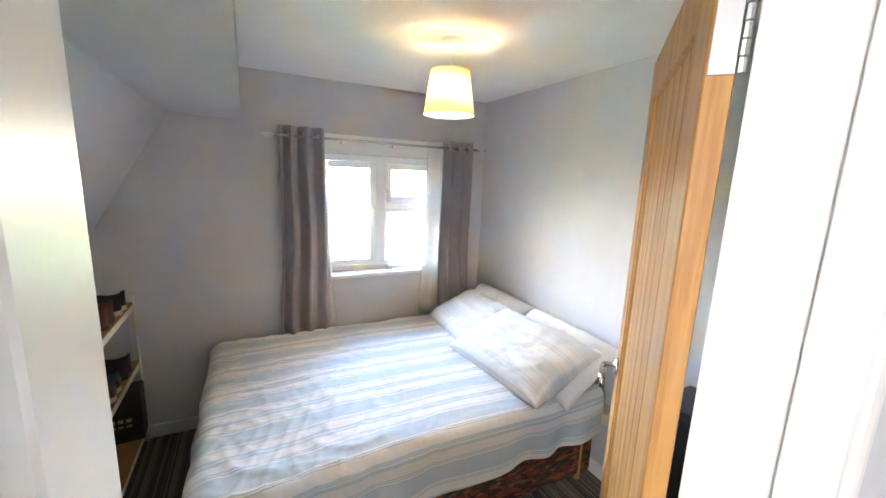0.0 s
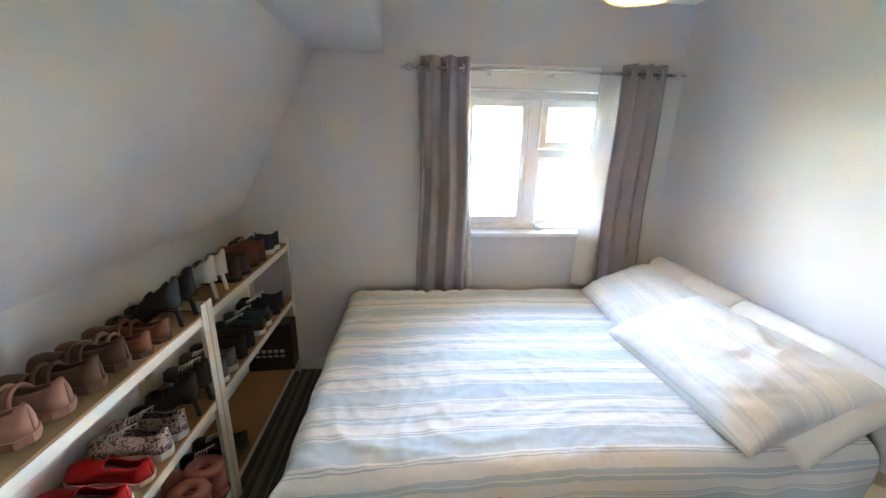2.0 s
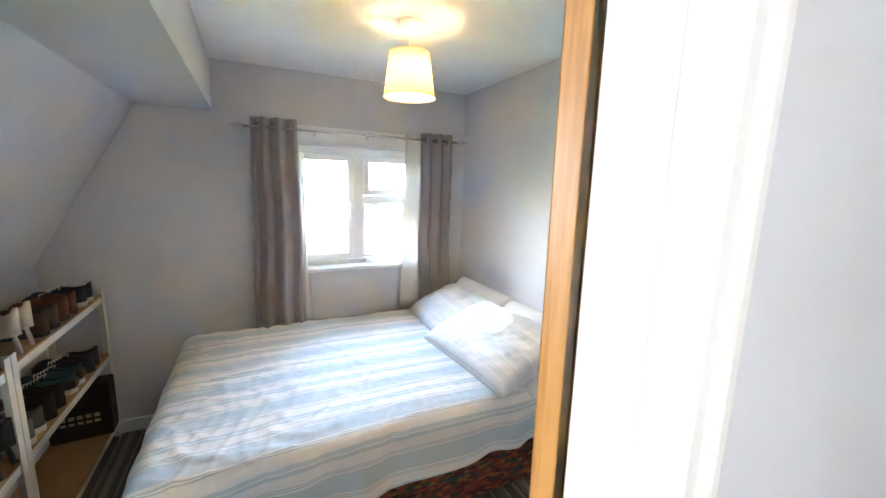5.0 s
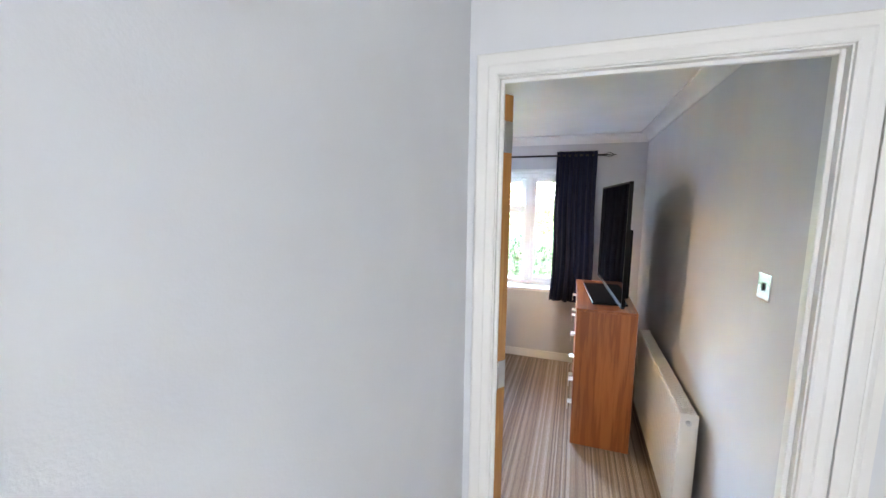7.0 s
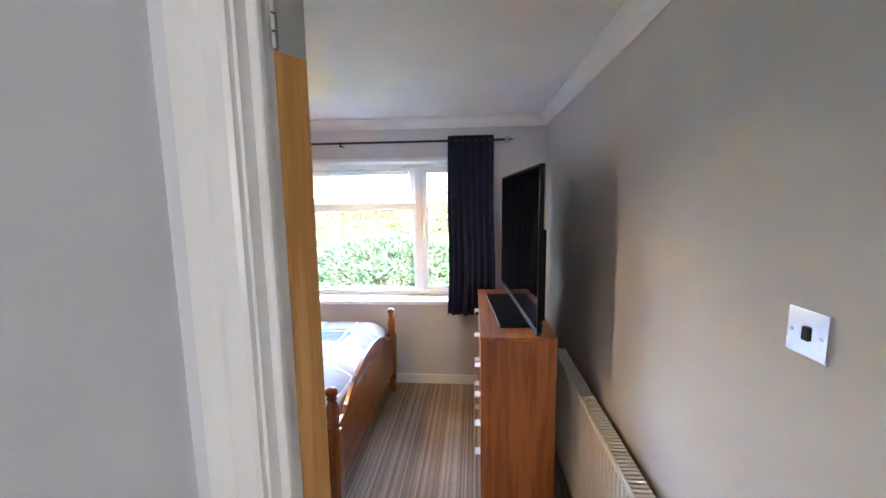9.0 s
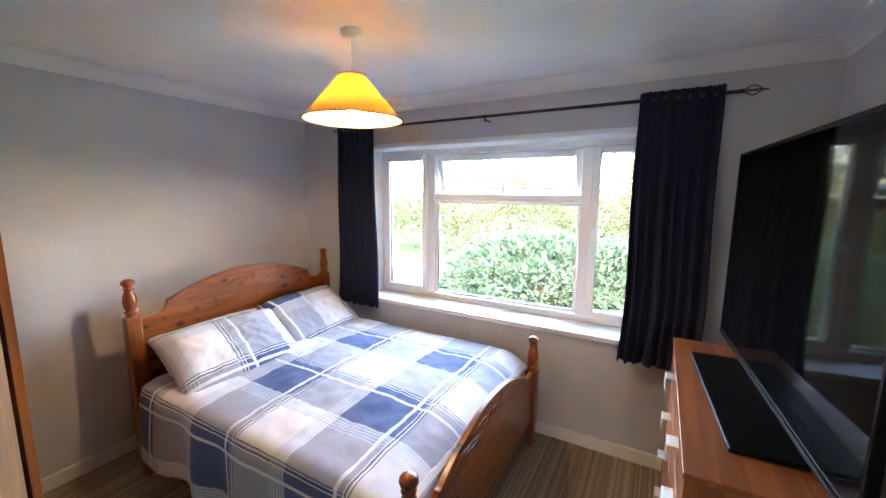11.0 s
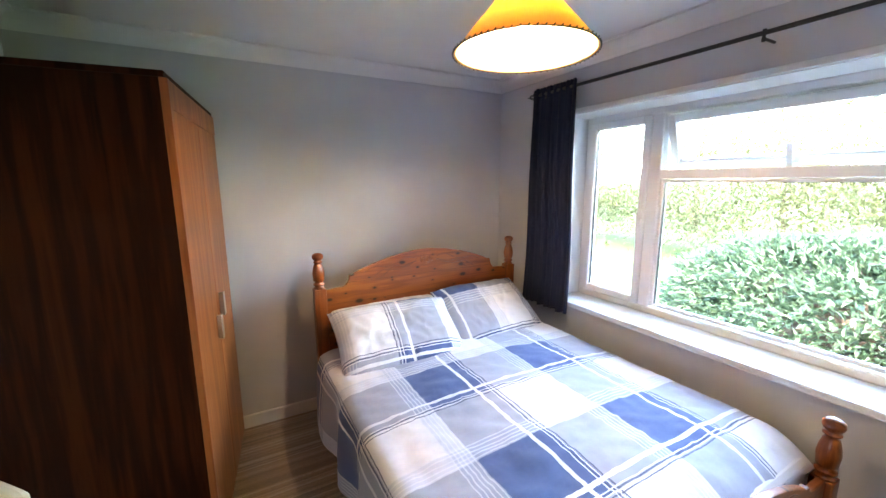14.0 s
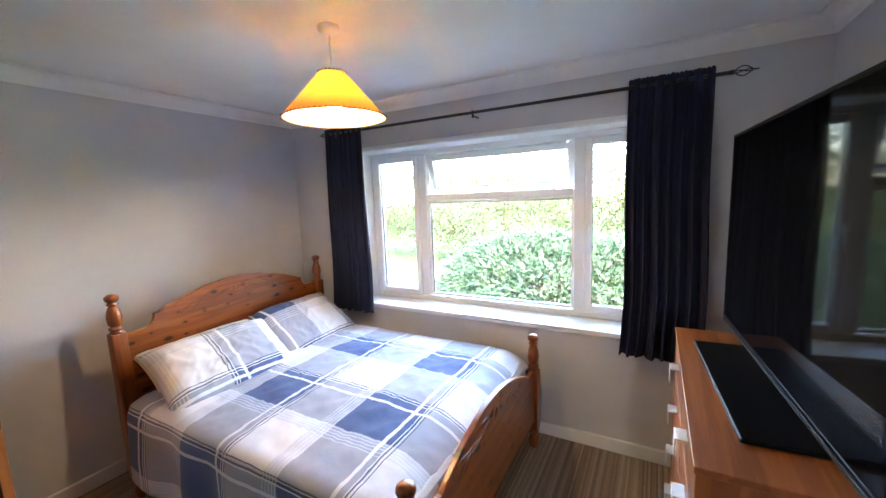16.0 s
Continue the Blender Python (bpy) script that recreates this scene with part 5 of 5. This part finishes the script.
# ---- chest of drawers, television ----
CX0, CX1, CY0, CY1, CZ = 3.645, 4.63, 0.325, 0.69, 0.95
chest = thing("chest_of_drawers", pose(0, 0, 0), "tall reddish walnut chest of drawers with square steel handles", "chest of drawers")
part("side_panel", boxes((CX0, CX0 + 0.018, CY0, CY1, 0, CZ - 0.018), bevel=0.001), M_CHERRY, chest)
part("side_panel", boxes((CX1 - 0.018, CX1, CY0, CY1, 0, CZ - 0.018), bevel=0.001), M_CHERRY, chest)
part("top", boxes((CX0 - 0.003, CX1 + 0.003, CY0, CY1 + 0.004, CZ - 0.018, CZ), bevel=0.0015), M_CHERRY_X, chest)
part("back_panel", boxes((CX0 + 0.018, CX1 - 0.018, CY0, CY0 + 0.008, 0.03, CZ - 0.019)), M_CHERRY, chest)
part("plinth", boxes((CX0 + 0.018, CX1 - 0.018, CY1 - 0.05, CY1 - 0.035, 0, 0.06)), M_CHERRY_X, chest)
M_PULL = paint("brushed_aluminium", (0.78, 0.78, 0.77), 0.4, 60, 0.03, 0.04, 0.25)
rows, cols = 5, 2
dh = (CZ - 0.018 - 0.06) / rows
dw = (CX1 - CX0 - 0.036) / cols
for r in range(rows):
    for c in range(cols):
        x0, z0 = CX0 + 0.018 + c * dw, 0.06 + r * dh
        dr = part("drawer", boxes((x0 + 0.002, x0 + dw - 0.002, CY1 - 0.30, CY1 - 0.002, z0 + 0.002, z0 + dh - 0.003), bevel=0.0015), M_CHERRY_X, chest)
        xm = x0 + dw * 0.5
        bm = boxes((xm - 0.03, xm + 0.03, CY1 + 0.026, CY1 + 0.030, z0 + dh * 0.5 - 0.028, z0 + dh * 0.5 + 0.026), (xm - 0.03, xm + 0.03, CY1 - 0.002, CY1 + 0.026, z0 + dh * 0.5 + 0.020, z0 + dh * 0.5 + 0.026), bevel=0.001)
        part("handle", bm, M_PULL, dr, "square brushed steel handle")

M_STRIP = paint("dark_steel", (0.02, 0.02, 0.022), 0.6, 60, 0.02, 0.05, 0.0, 0.2)
M_STAND = paint("satin_black_glass", (0.006, 0.006, 0.007), 0.35, 40, 0.01, 0.05, 0.0, 0.05)
TVA = (3.540, 0.440)
tv = thing("television", pose(TVA[0], TVA[1], 1.008, 0, 0, 4.0), "large black flat television standing on the chest", "television")
TW, TH = 1.14, 0.755
bm = bmesh.new()
ring_frame(bm, 0, TW, 0, TH, 0.012, -0.022, 0.0, 0.002)
part("bezel", bm, M_STAND, tv)
part("screen", boxes((0.011, TW - 0.011, -0.018, -0.003, 0.011, TH - 0.011)), M_SCREEN, tv, "dark glossy screen reflecting the window")
part("back_cover", boxes((0.05, TW - 0.05, -0.05, -0.0225, 0.04, TH * 0.62), bevel=0.012, segs=2), M_STAND, tv)
part("lower_edge", boxes((0.002, TW - 0.002, -0.020, 0.002, -0.012, 0.0), bevel=0.002), M_STRIP, tv, "thin dark steel edge strip")
part("stand_neck", boxes((0.53, 0.67, -0.06, -0.025, -0.045, 0.2), bevel=0.006), M_BLACK, tv)
part("stand_base", boxes((0.25, 0.92, -0.09, 0.135, -0.058, -0.045), bevel=0.003), M_STAND, tv, "flat black glass stand")

# ---- wardrobe ----
RX0, RX1, RY0, RY1, RZ = -0.63, 0.0, 0.0, 0.84, 1.875
ward = thing("wardrobe", pose(3.0, 2.57, 0, 0, 0, -7.0), "dark walnut double wardrobe beside the bed", "wardrobe")
# sides near-black, front lighter: the fall of light is put into their colours
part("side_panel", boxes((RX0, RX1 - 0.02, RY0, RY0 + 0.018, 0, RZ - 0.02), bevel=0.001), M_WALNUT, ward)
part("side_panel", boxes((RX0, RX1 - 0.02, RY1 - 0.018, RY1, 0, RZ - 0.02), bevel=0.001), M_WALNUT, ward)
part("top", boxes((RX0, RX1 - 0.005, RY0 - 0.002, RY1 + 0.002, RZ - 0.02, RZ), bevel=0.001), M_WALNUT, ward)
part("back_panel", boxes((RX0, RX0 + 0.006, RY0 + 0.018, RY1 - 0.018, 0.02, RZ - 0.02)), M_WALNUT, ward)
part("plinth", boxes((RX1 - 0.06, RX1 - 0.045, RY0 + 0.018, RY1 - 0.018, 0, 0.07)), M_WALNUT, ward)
part("front_edge", boxes((RX1 - 0.02, RX1 + 0.004, RY0, RY0 + 0.03, 0, RZ - 0.021), bevel=0.001), M_CHERRY, ward, "lipped front edge in a lighter, lit tone")
part("header", boxes((RX1 - 0.02, RX1 + 0.002, RY0 + 0.031, RY1, RZ - 0.11, RZ - 0.021), bevel=0.001), M_CHERRY, ward)
mid = (RY0 + 0.03 + RY1) / 2
for a, b, hy in ((RY0 + 0.032, mid - 0.002, mid - 0.05), (mid + 0.002, RY1 - 0.002, mid + 0.05)):
    d = part("door", boxes((RX1 - 0.02, RX1 - 0.001, a, b, 0.075, RZ - 0.113), bevel=0.0015), M_CHERRY, ward)
    z = 0.88 if hy < mid else 0.96
    part("handle", boxes((RX1, RX1 + 0.022, hy - 0.006, hy + 0.006, z - 0.055, z + 0.055), (RX1 + 0.016, RX1 + 0.022, hy - 0.02, hy + 0.02, z - 0.055, z + 0.055), bevel=0.002), M_SATIN, d, "dull steel pull handle")

# ---- cream padded chair behind the open door ----
chair = thing("upholstered_chair", pose(2.49, 2.36, 0, 0, 0, 43), "cream upholstered chair standing in front of the wardrobe", "chair")
part("backrest", boxes((-0.03, 0.03, -0.22, 0.22, 0.44, 0.79), bevel=0.029, segs=4), M_CREAM, chair, smooth=False)
part("seat", boxes((-0.40 + 0.02, -0.032, -0.22, 0.22, 0.38, 0.46), bevel=0.025, segs=3), M_CREAM, chair)
for x in (-0.34, -0.02):
    for y in (-0.19, 0.19):
        part("leg", boxes((x - 0.016, x + 0.016, y - 0.016, y + 0.016, 0, 0.438 if x > -0.1 else 0.379), bevel=0.003), M_OAK, chair)

# ---- radiator, switch ----
rad = thing("radiator", pose(2.93, YS, 0), "cream panel radiator on the wall behind the chest", "radiator")
RL, R0, R1 = 1.20, 0.14, 0.705
bm = bmesh.new()
cells = 34
prof = []
for k in range(cells):
    a = 0.02 + (RL - 0.04) * k / cells
    w = (RL - 0.04) / cells
    prof += [(a, 0.098), (a + w * 0.18, 0.105), (a + w * 0.62, 0.105), (a + w * 0.80, 0.098)]
prof = [(0.0, 0.098)] + prof + [(RL, 0.098)]
lo = [bm.verts.new((x, y, R0 + 0.02)) for x, y in prof]
hi = [bm.verts.new((x, y, R1 - 0.02)) for x, y in prof]
for k in range(len(prof) - 1):
    bm.faces.new((lo[k], lo[k + 1], hi[k + 1], hi[k]))
front = part("front_panel", bm, M_STEEL_W, rad)
mod = front.modifiers.new("thickness", 'SOLIDIFY')
mod.thickness, mod.offset = 0.003, 0.0
part("side_cover", boxes((-0.004, 0.0, 0.03, 0.106, R0, R1), bevel=0.001), M_STEEL_W, rad)
part("side_cover", boxes((RL, RL + 0.004, 0.03, 0.106, R0, R1), bevel=0.001), M_STEEL_W, rad)
part("panel_rim", boxes((0.001, RL - 0.001, 0.095, 0.106, R1 - 0.02, R1), (0.001, RL - 0.001, 0.095, 0.106, R0, R0 + 0.02), bevel=0.002), M_STEEL_W, rad)
bm = bmesh.new()
for k in range(60):
    x = 0.01 + (RL - 0.02) * k / 60
    add_box(bm, x, x + 0.011, 0.034, 0.094, R1 - 0.006, R1 - 0.002)
part("top_grille", bm, M_STEEL_W, rad)
part("rear_panel", boxes((0.01, RL - 0.01, 0.032, 0.038, R0 + 0.01, R1 - 0.012)), M_STEEL_W, rad)
part("bracket", boxes((0.2, 0.23, 0.0, 0.032, 0.25, 0.6), (0.97, 1.0, 0.0, 0.032, 0.25, 0.6)), M_STEEL_W, rad)
part("bleed_plug", lathe([(0, 0), (0.012, 0), (0.012, 0.008), (0.005, 0.008), (0.005, 0.014), (0, 0.014)], 14), M_SATIN, rad, "steel bleed plug", at=pose(-0.004, 0.07, R1 - 0.04, 0, -90))
part("valve", lathe([(0, 0), (0.016, 0), (0.019, 0.02), (0.019, 0.06), (0.012, 0.07), (0, 0.07)], 16), M_UPVC, rad, "white radiator valve", at=pose(-0.035, 0.07, 0.12))
part("pipe", tube([(-0.035, 0.07, 0.0), (-0.035, 0.07, 0.12)], 0.0075, 10), M_STEEL_W, rad)

sw = thing("light_switch", pose(2.545, YS, 1.375), "square polished chrome light switch plate on the wall", "light switch")
part("plate", boxes((-0.043, 0.043, 0.0, 0.006, -0.043, 0.043), bevel=0.0025, segs=2), M_CHROME, sw)
part("rocker", boxes((-0.008, 0.008, 0.006, 0.010, -0.013, 0.013), bevel=0.002), M_BLACK, sw, "black rocker")
for x in (-0.03, 0.03):
    part("screw", lathe([(0, 0), (0.0035, 0), (0.0035, 0.0012), (0, 0.0012)], 10), M_SATIN, sw, at=pose(x, 0.006, 0, -90))


# ---- outside ----
def turf(name, a, b):
    m, n, l, bs = nodes_of(name)
    c = coords(n)
    big, fine = noise_tex(n, l, c, 0.35, 4), noise_tex(n, l, c, 30.0, 4)
    col = mixed(n, l, fine, ramp(n, l, big, ((0.35, a), (0.65, b))), tuple(v * 1.5 for v in a))
    l.new(col, bs.inputs["Base Color"])
    bs.inputs["Roughness"].default_value = 0.95
    bs.inputs["Specular IOR Level"].default_value = 0.1
    bump_on(n, l, bs, fine, 0.6, 0.05)
    return m


M_GRASS = turf("lawn", (0.05, 0.085, 0.025), (0.10, 0.12, 0.05))
GZ = -1.0
structure("ground", grid_sheet(60, 60, lambda u, v: ((u - 0.5) * 600, (v - 0.5) * 600, GZ + 0.0)), M_GRASS, "mown garden lawn running out to the distance", "ground")
structure("wall_outer", boxes((-1.05, 5.38, -0.5, -0.3, GZ, H + 0.3), (-1.25, -1.06, -0.5, 3.88, GZ, H + 0.3), (-1.05, -0.62, YA1, 3.88, GZ, H + 0.3), (-0.6, 5.38, -0.3, 3.88, GZ, -0.125)), M_LANDING, "rendered outer wall and footing of the house", "wall")
structure("roof", boxes((-1.3, 5.6, -0.7, 4.1, H + 0.42, H + 0.55)), M_IRON, "dark flat roof slab over the rooms", "roof")

M_LEAF = leafy("laurel_leaf", (0.022, 0.05, 0.024), (0.115, 0.17, 0.09))
M_LEAF2 = leafy("spring_leaf", (0.075, 0.085, 0.034), (0.135, 0.14, 0.062))
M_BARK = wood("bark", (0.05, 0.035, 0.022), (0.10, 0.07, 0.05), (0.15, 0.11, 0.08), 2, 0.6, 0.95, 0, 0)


def leaf_cloud(count, sample, size, seed, rows=2):
    """Many small folded leaves; sample(rnd) gives a place and the way out of the crown."""
    rnd = random.Random(seed)
    verts, faces = [], []
    for _ in range(count):
        p, out = sample(rnd)
        d = (out + Vector((rnd.gauss(0, 0.6), rnd.gauss(0, 0.6), rnd.gauss(-0.1, 0.6)))).normalized()
        side = d.cross(Vector((rnd.gauss(0, 0.5), rnd.gauss(0, 0.5), 1))).normalized()
        up = side.cross(d)
        s = size * rnd.uniform(0.6, 1.3)
        k = len(verts)
        verts += [p, p + d * s * 0.5 + side * s * 0.19 + up * s * 0.07, p + d * s - up * s * 0.12, p + d * s * 0.5 - side * s * 0.19 + up * s * 0.07]
        faces += [(k, k + 1, k + 2), (k, k + 2, k + 3)]
    me = bpy.data.meshes.new("leaves")
    me.from_pydata([tuple(v) for v in verts], [], faces)
    me.update()
    return me


def crown(name, me, material, parent):
    me.materials.append(material)
    ob = new(name, me)
    ob.parent = parent
    return ob


def shell(centre, radii, lumps, seed, inner=0.72):
    c, r = Vector(centre), Vector(radii)

    def sample(rnd):
        while True:
            d = Vector((rnd.gauss(0, 1), rnd.gauss(0, 1), rnd.gauss(0, 1))).normalized()
            if d.z > -0.45:
                break
        bump = 1 + lumps * noise.noise(d * 2.6 + Vector((seed, 0, 0))) + lumps * 0.6 * noise.noise(d * 6.0 + Vector((0, seed, 0)))
        q = rnd.uniform(inner, 1.0) ** 0.6 * bump
        return c + Vector((d.x * r.x, d.y * r.y, d.z * r.z)) * q, d
    return sample


def bush(m, centre, radii, count, size, material, label, seed):
    ob = thing("laurel_bush", m, label, "bush")
    bm = bmesh.new()
    rnd = random.Random(seed)
    for k in range(9):
        a = rnd.uniform(0, 6.28)
        tip = Vector((math.cos(a) * radii[0] * 0.55, math.sin(a) * radii[1] * 0.55, centre[2] + radii[2] * rnd.uniform(0.2, 0.6)))
        tube([(0.1 * math.cos(a), 0.1 * math.sin(a), 0), tip * 0.5 + Vector((0, 0, 0.1)), tip], 0.025, 6, bm)
    part("stems", bm, M_BARK, ob)
    crown("leaves", leaf_cloud(count, shell(centre, radii, 0.16, seed), size, seed), material, ob)
    # solid dark core, coloured as the shade in the gaps between leaves
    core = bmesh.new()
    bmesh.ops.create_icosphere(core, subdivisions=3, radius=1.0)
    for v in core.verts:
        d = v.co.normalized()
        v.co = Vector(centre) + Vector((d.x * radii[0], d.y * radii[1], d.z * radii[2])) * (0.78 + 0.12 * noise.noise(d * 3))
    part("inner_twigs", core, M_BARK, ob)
    return ob


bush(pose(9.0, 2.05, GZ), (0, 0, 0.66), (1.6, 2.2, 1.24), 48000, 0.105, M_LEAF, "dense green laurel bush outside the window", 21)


def tree(x, y, height, spread, count, seed, material=None):
    ob = thing("tree", pose(x, y, GZ), "tall garden tree in thin spring leaf", "tree", "trees behind the garden")
    rnd = random.Random(seed)
    bm = bmesh.new()
    trunk = []
    for k in range(6):
        trunk.append(Vector((0.15 * k * rnd.uniform(-0.3, 0.3), 0.15 * k * rnd.uniform(-0.3, 0.3), height * 0.16 * k)))
    for a, b, r in zip(trunk, trunk[1:], (0.16, 0.13, 0.10, 0.07, 0.045)):
        tube([a, b], r, 8, bm)
    tips = []
    for k in range(16):
        o = trunk[2 + k % 4]
        a = rnd.uniform(0, 6.28)
        e = o + Vector((math.cos(a) * spread * rnd.uniform(0.4, 1), math.sin(a) * spread * rnd.uniform(0.4, 1), height * rnd.uniform(0.05, 0.28)))
        tube([o, (o + e) / 2 + Vector((0, 0, 0.15)), e], 0.03, 5, bm)
        tips += [e, (o + e) / 2]
    part("trunk", bm, M_BARK, ob)

    def sample(r):
        t = r.choice(tips)
        d = Vector((r.gauss(0, 1), r.gauss(0, 1), r.gauss(0, 0.8)))
        return t + d * spread * 0.22, d.normalized()
    crown("crown", leaf_cloud(count, sample, 0.26, seed), material or M_LEAF2, ob)
    return ob


for k, (x, y, h, s) in enumerate(((19, -4, 7.5, 3.0), (22, 2, 8.5, 3.2), (20, 7, 6.0, 2.6), (24, 12, 9.0, 3.4), (18, 15, 6.5, 2.8), (14, 13, 5.0, 2.2), (3, 30, 7, 3), (-6, 27, 6.5, 2.8), (9, 29, 7.5, 3.2))):
    tree(x, y, h, s, 1500, 40 + k)


def hedge(name, x0, x1, y0, y1, top, count, size, seed, label):
    """A far bank of shrubs, as one uneven mass of leaves."""
    def sample(rnd):
        x, y = rnd.uniform(x0, x1), rnd.uniform(y0, y1)
        lim = top * (0.62 + 0.75 * noise.noise(Vector((x * 0.35, y * 0.35, seed))) + 0.15 * noise.noise(Vector((x * 1.3, y * 1.3, seed))))
        return Vector((x, y, GZ + max(0.05, lim * rnd.random() ** 0.5))), Vector((0, 0, 1)).lerp(Vector((-1, -0.5, 0)), rnd.random())
    me = leaf_cloud(count, sample, size, seed)
    me.materials.append(M_LEAF2)
    return tagged(new(name, me), label, "shrubs", kind="stuff")


hedge("far_shrubs", 15, 19, -8, 20, 5.0, 90000, 0.15, 3.0, "bank of pale green shrubs across the garden")
hedge("far_shrubs", -8, 12, 22, 25, 2.2, 8000, 0.32, 5.0, "yellow-green shrubs beyond the fence")

M_FENCE = wood("weathered_fence_wood", (0.20, 0.10, 0.085), (0.30, 0.16, 0.13), (0.38, 0.22, 0.18), 2, 0.8, 0.9, 0, 0)
fence = thing("garden_fence", pose(-3, 13, GZ), "reddish wooden board fence across the garden", "fence")
for k in range(42):
    part("board", boxes((k * 0.15, k * 0.15 + 0.142, 0, 0.02, 0, 1.55 + 0.01 * (k % 3)), bevel=0.003), M_FENCE, fence)
for k in range(4):
    part("post", boxes((k * 2.05, k * 2.05 + 0.09, 0.02, 0.11, 0, 1.65)), M_FENCE, fence)
for z in (0.35, 1.2):
    part("rail", boxes((0, 6.3, 0.021, 0.06, z, z + 0.08)), M_FENCE, fence)
shed = thing("garden_shed", pose(3.1, 10.0, GZ) @ Matrix.Scale(0.5, 4), "small brown wooden garden store", "shed")
part("wall", boxes((0, 1.9, 0, 1.5, 0, 1.0)), M_FENCE, shed)
part("roof", prism([(-0.12, 0.97), (0.95, 1.30), (2.02, 0.97), (2.02, 1.03), (0.95, 1.36), (-0.12, 1.03)], -0.12, 1.62), M_FENCE, shed)
part("door", boxes((0.55, 1.3, -0.025, -0.003, 0.05, 0.95), bevel=0.003), M_FENCE, shed)
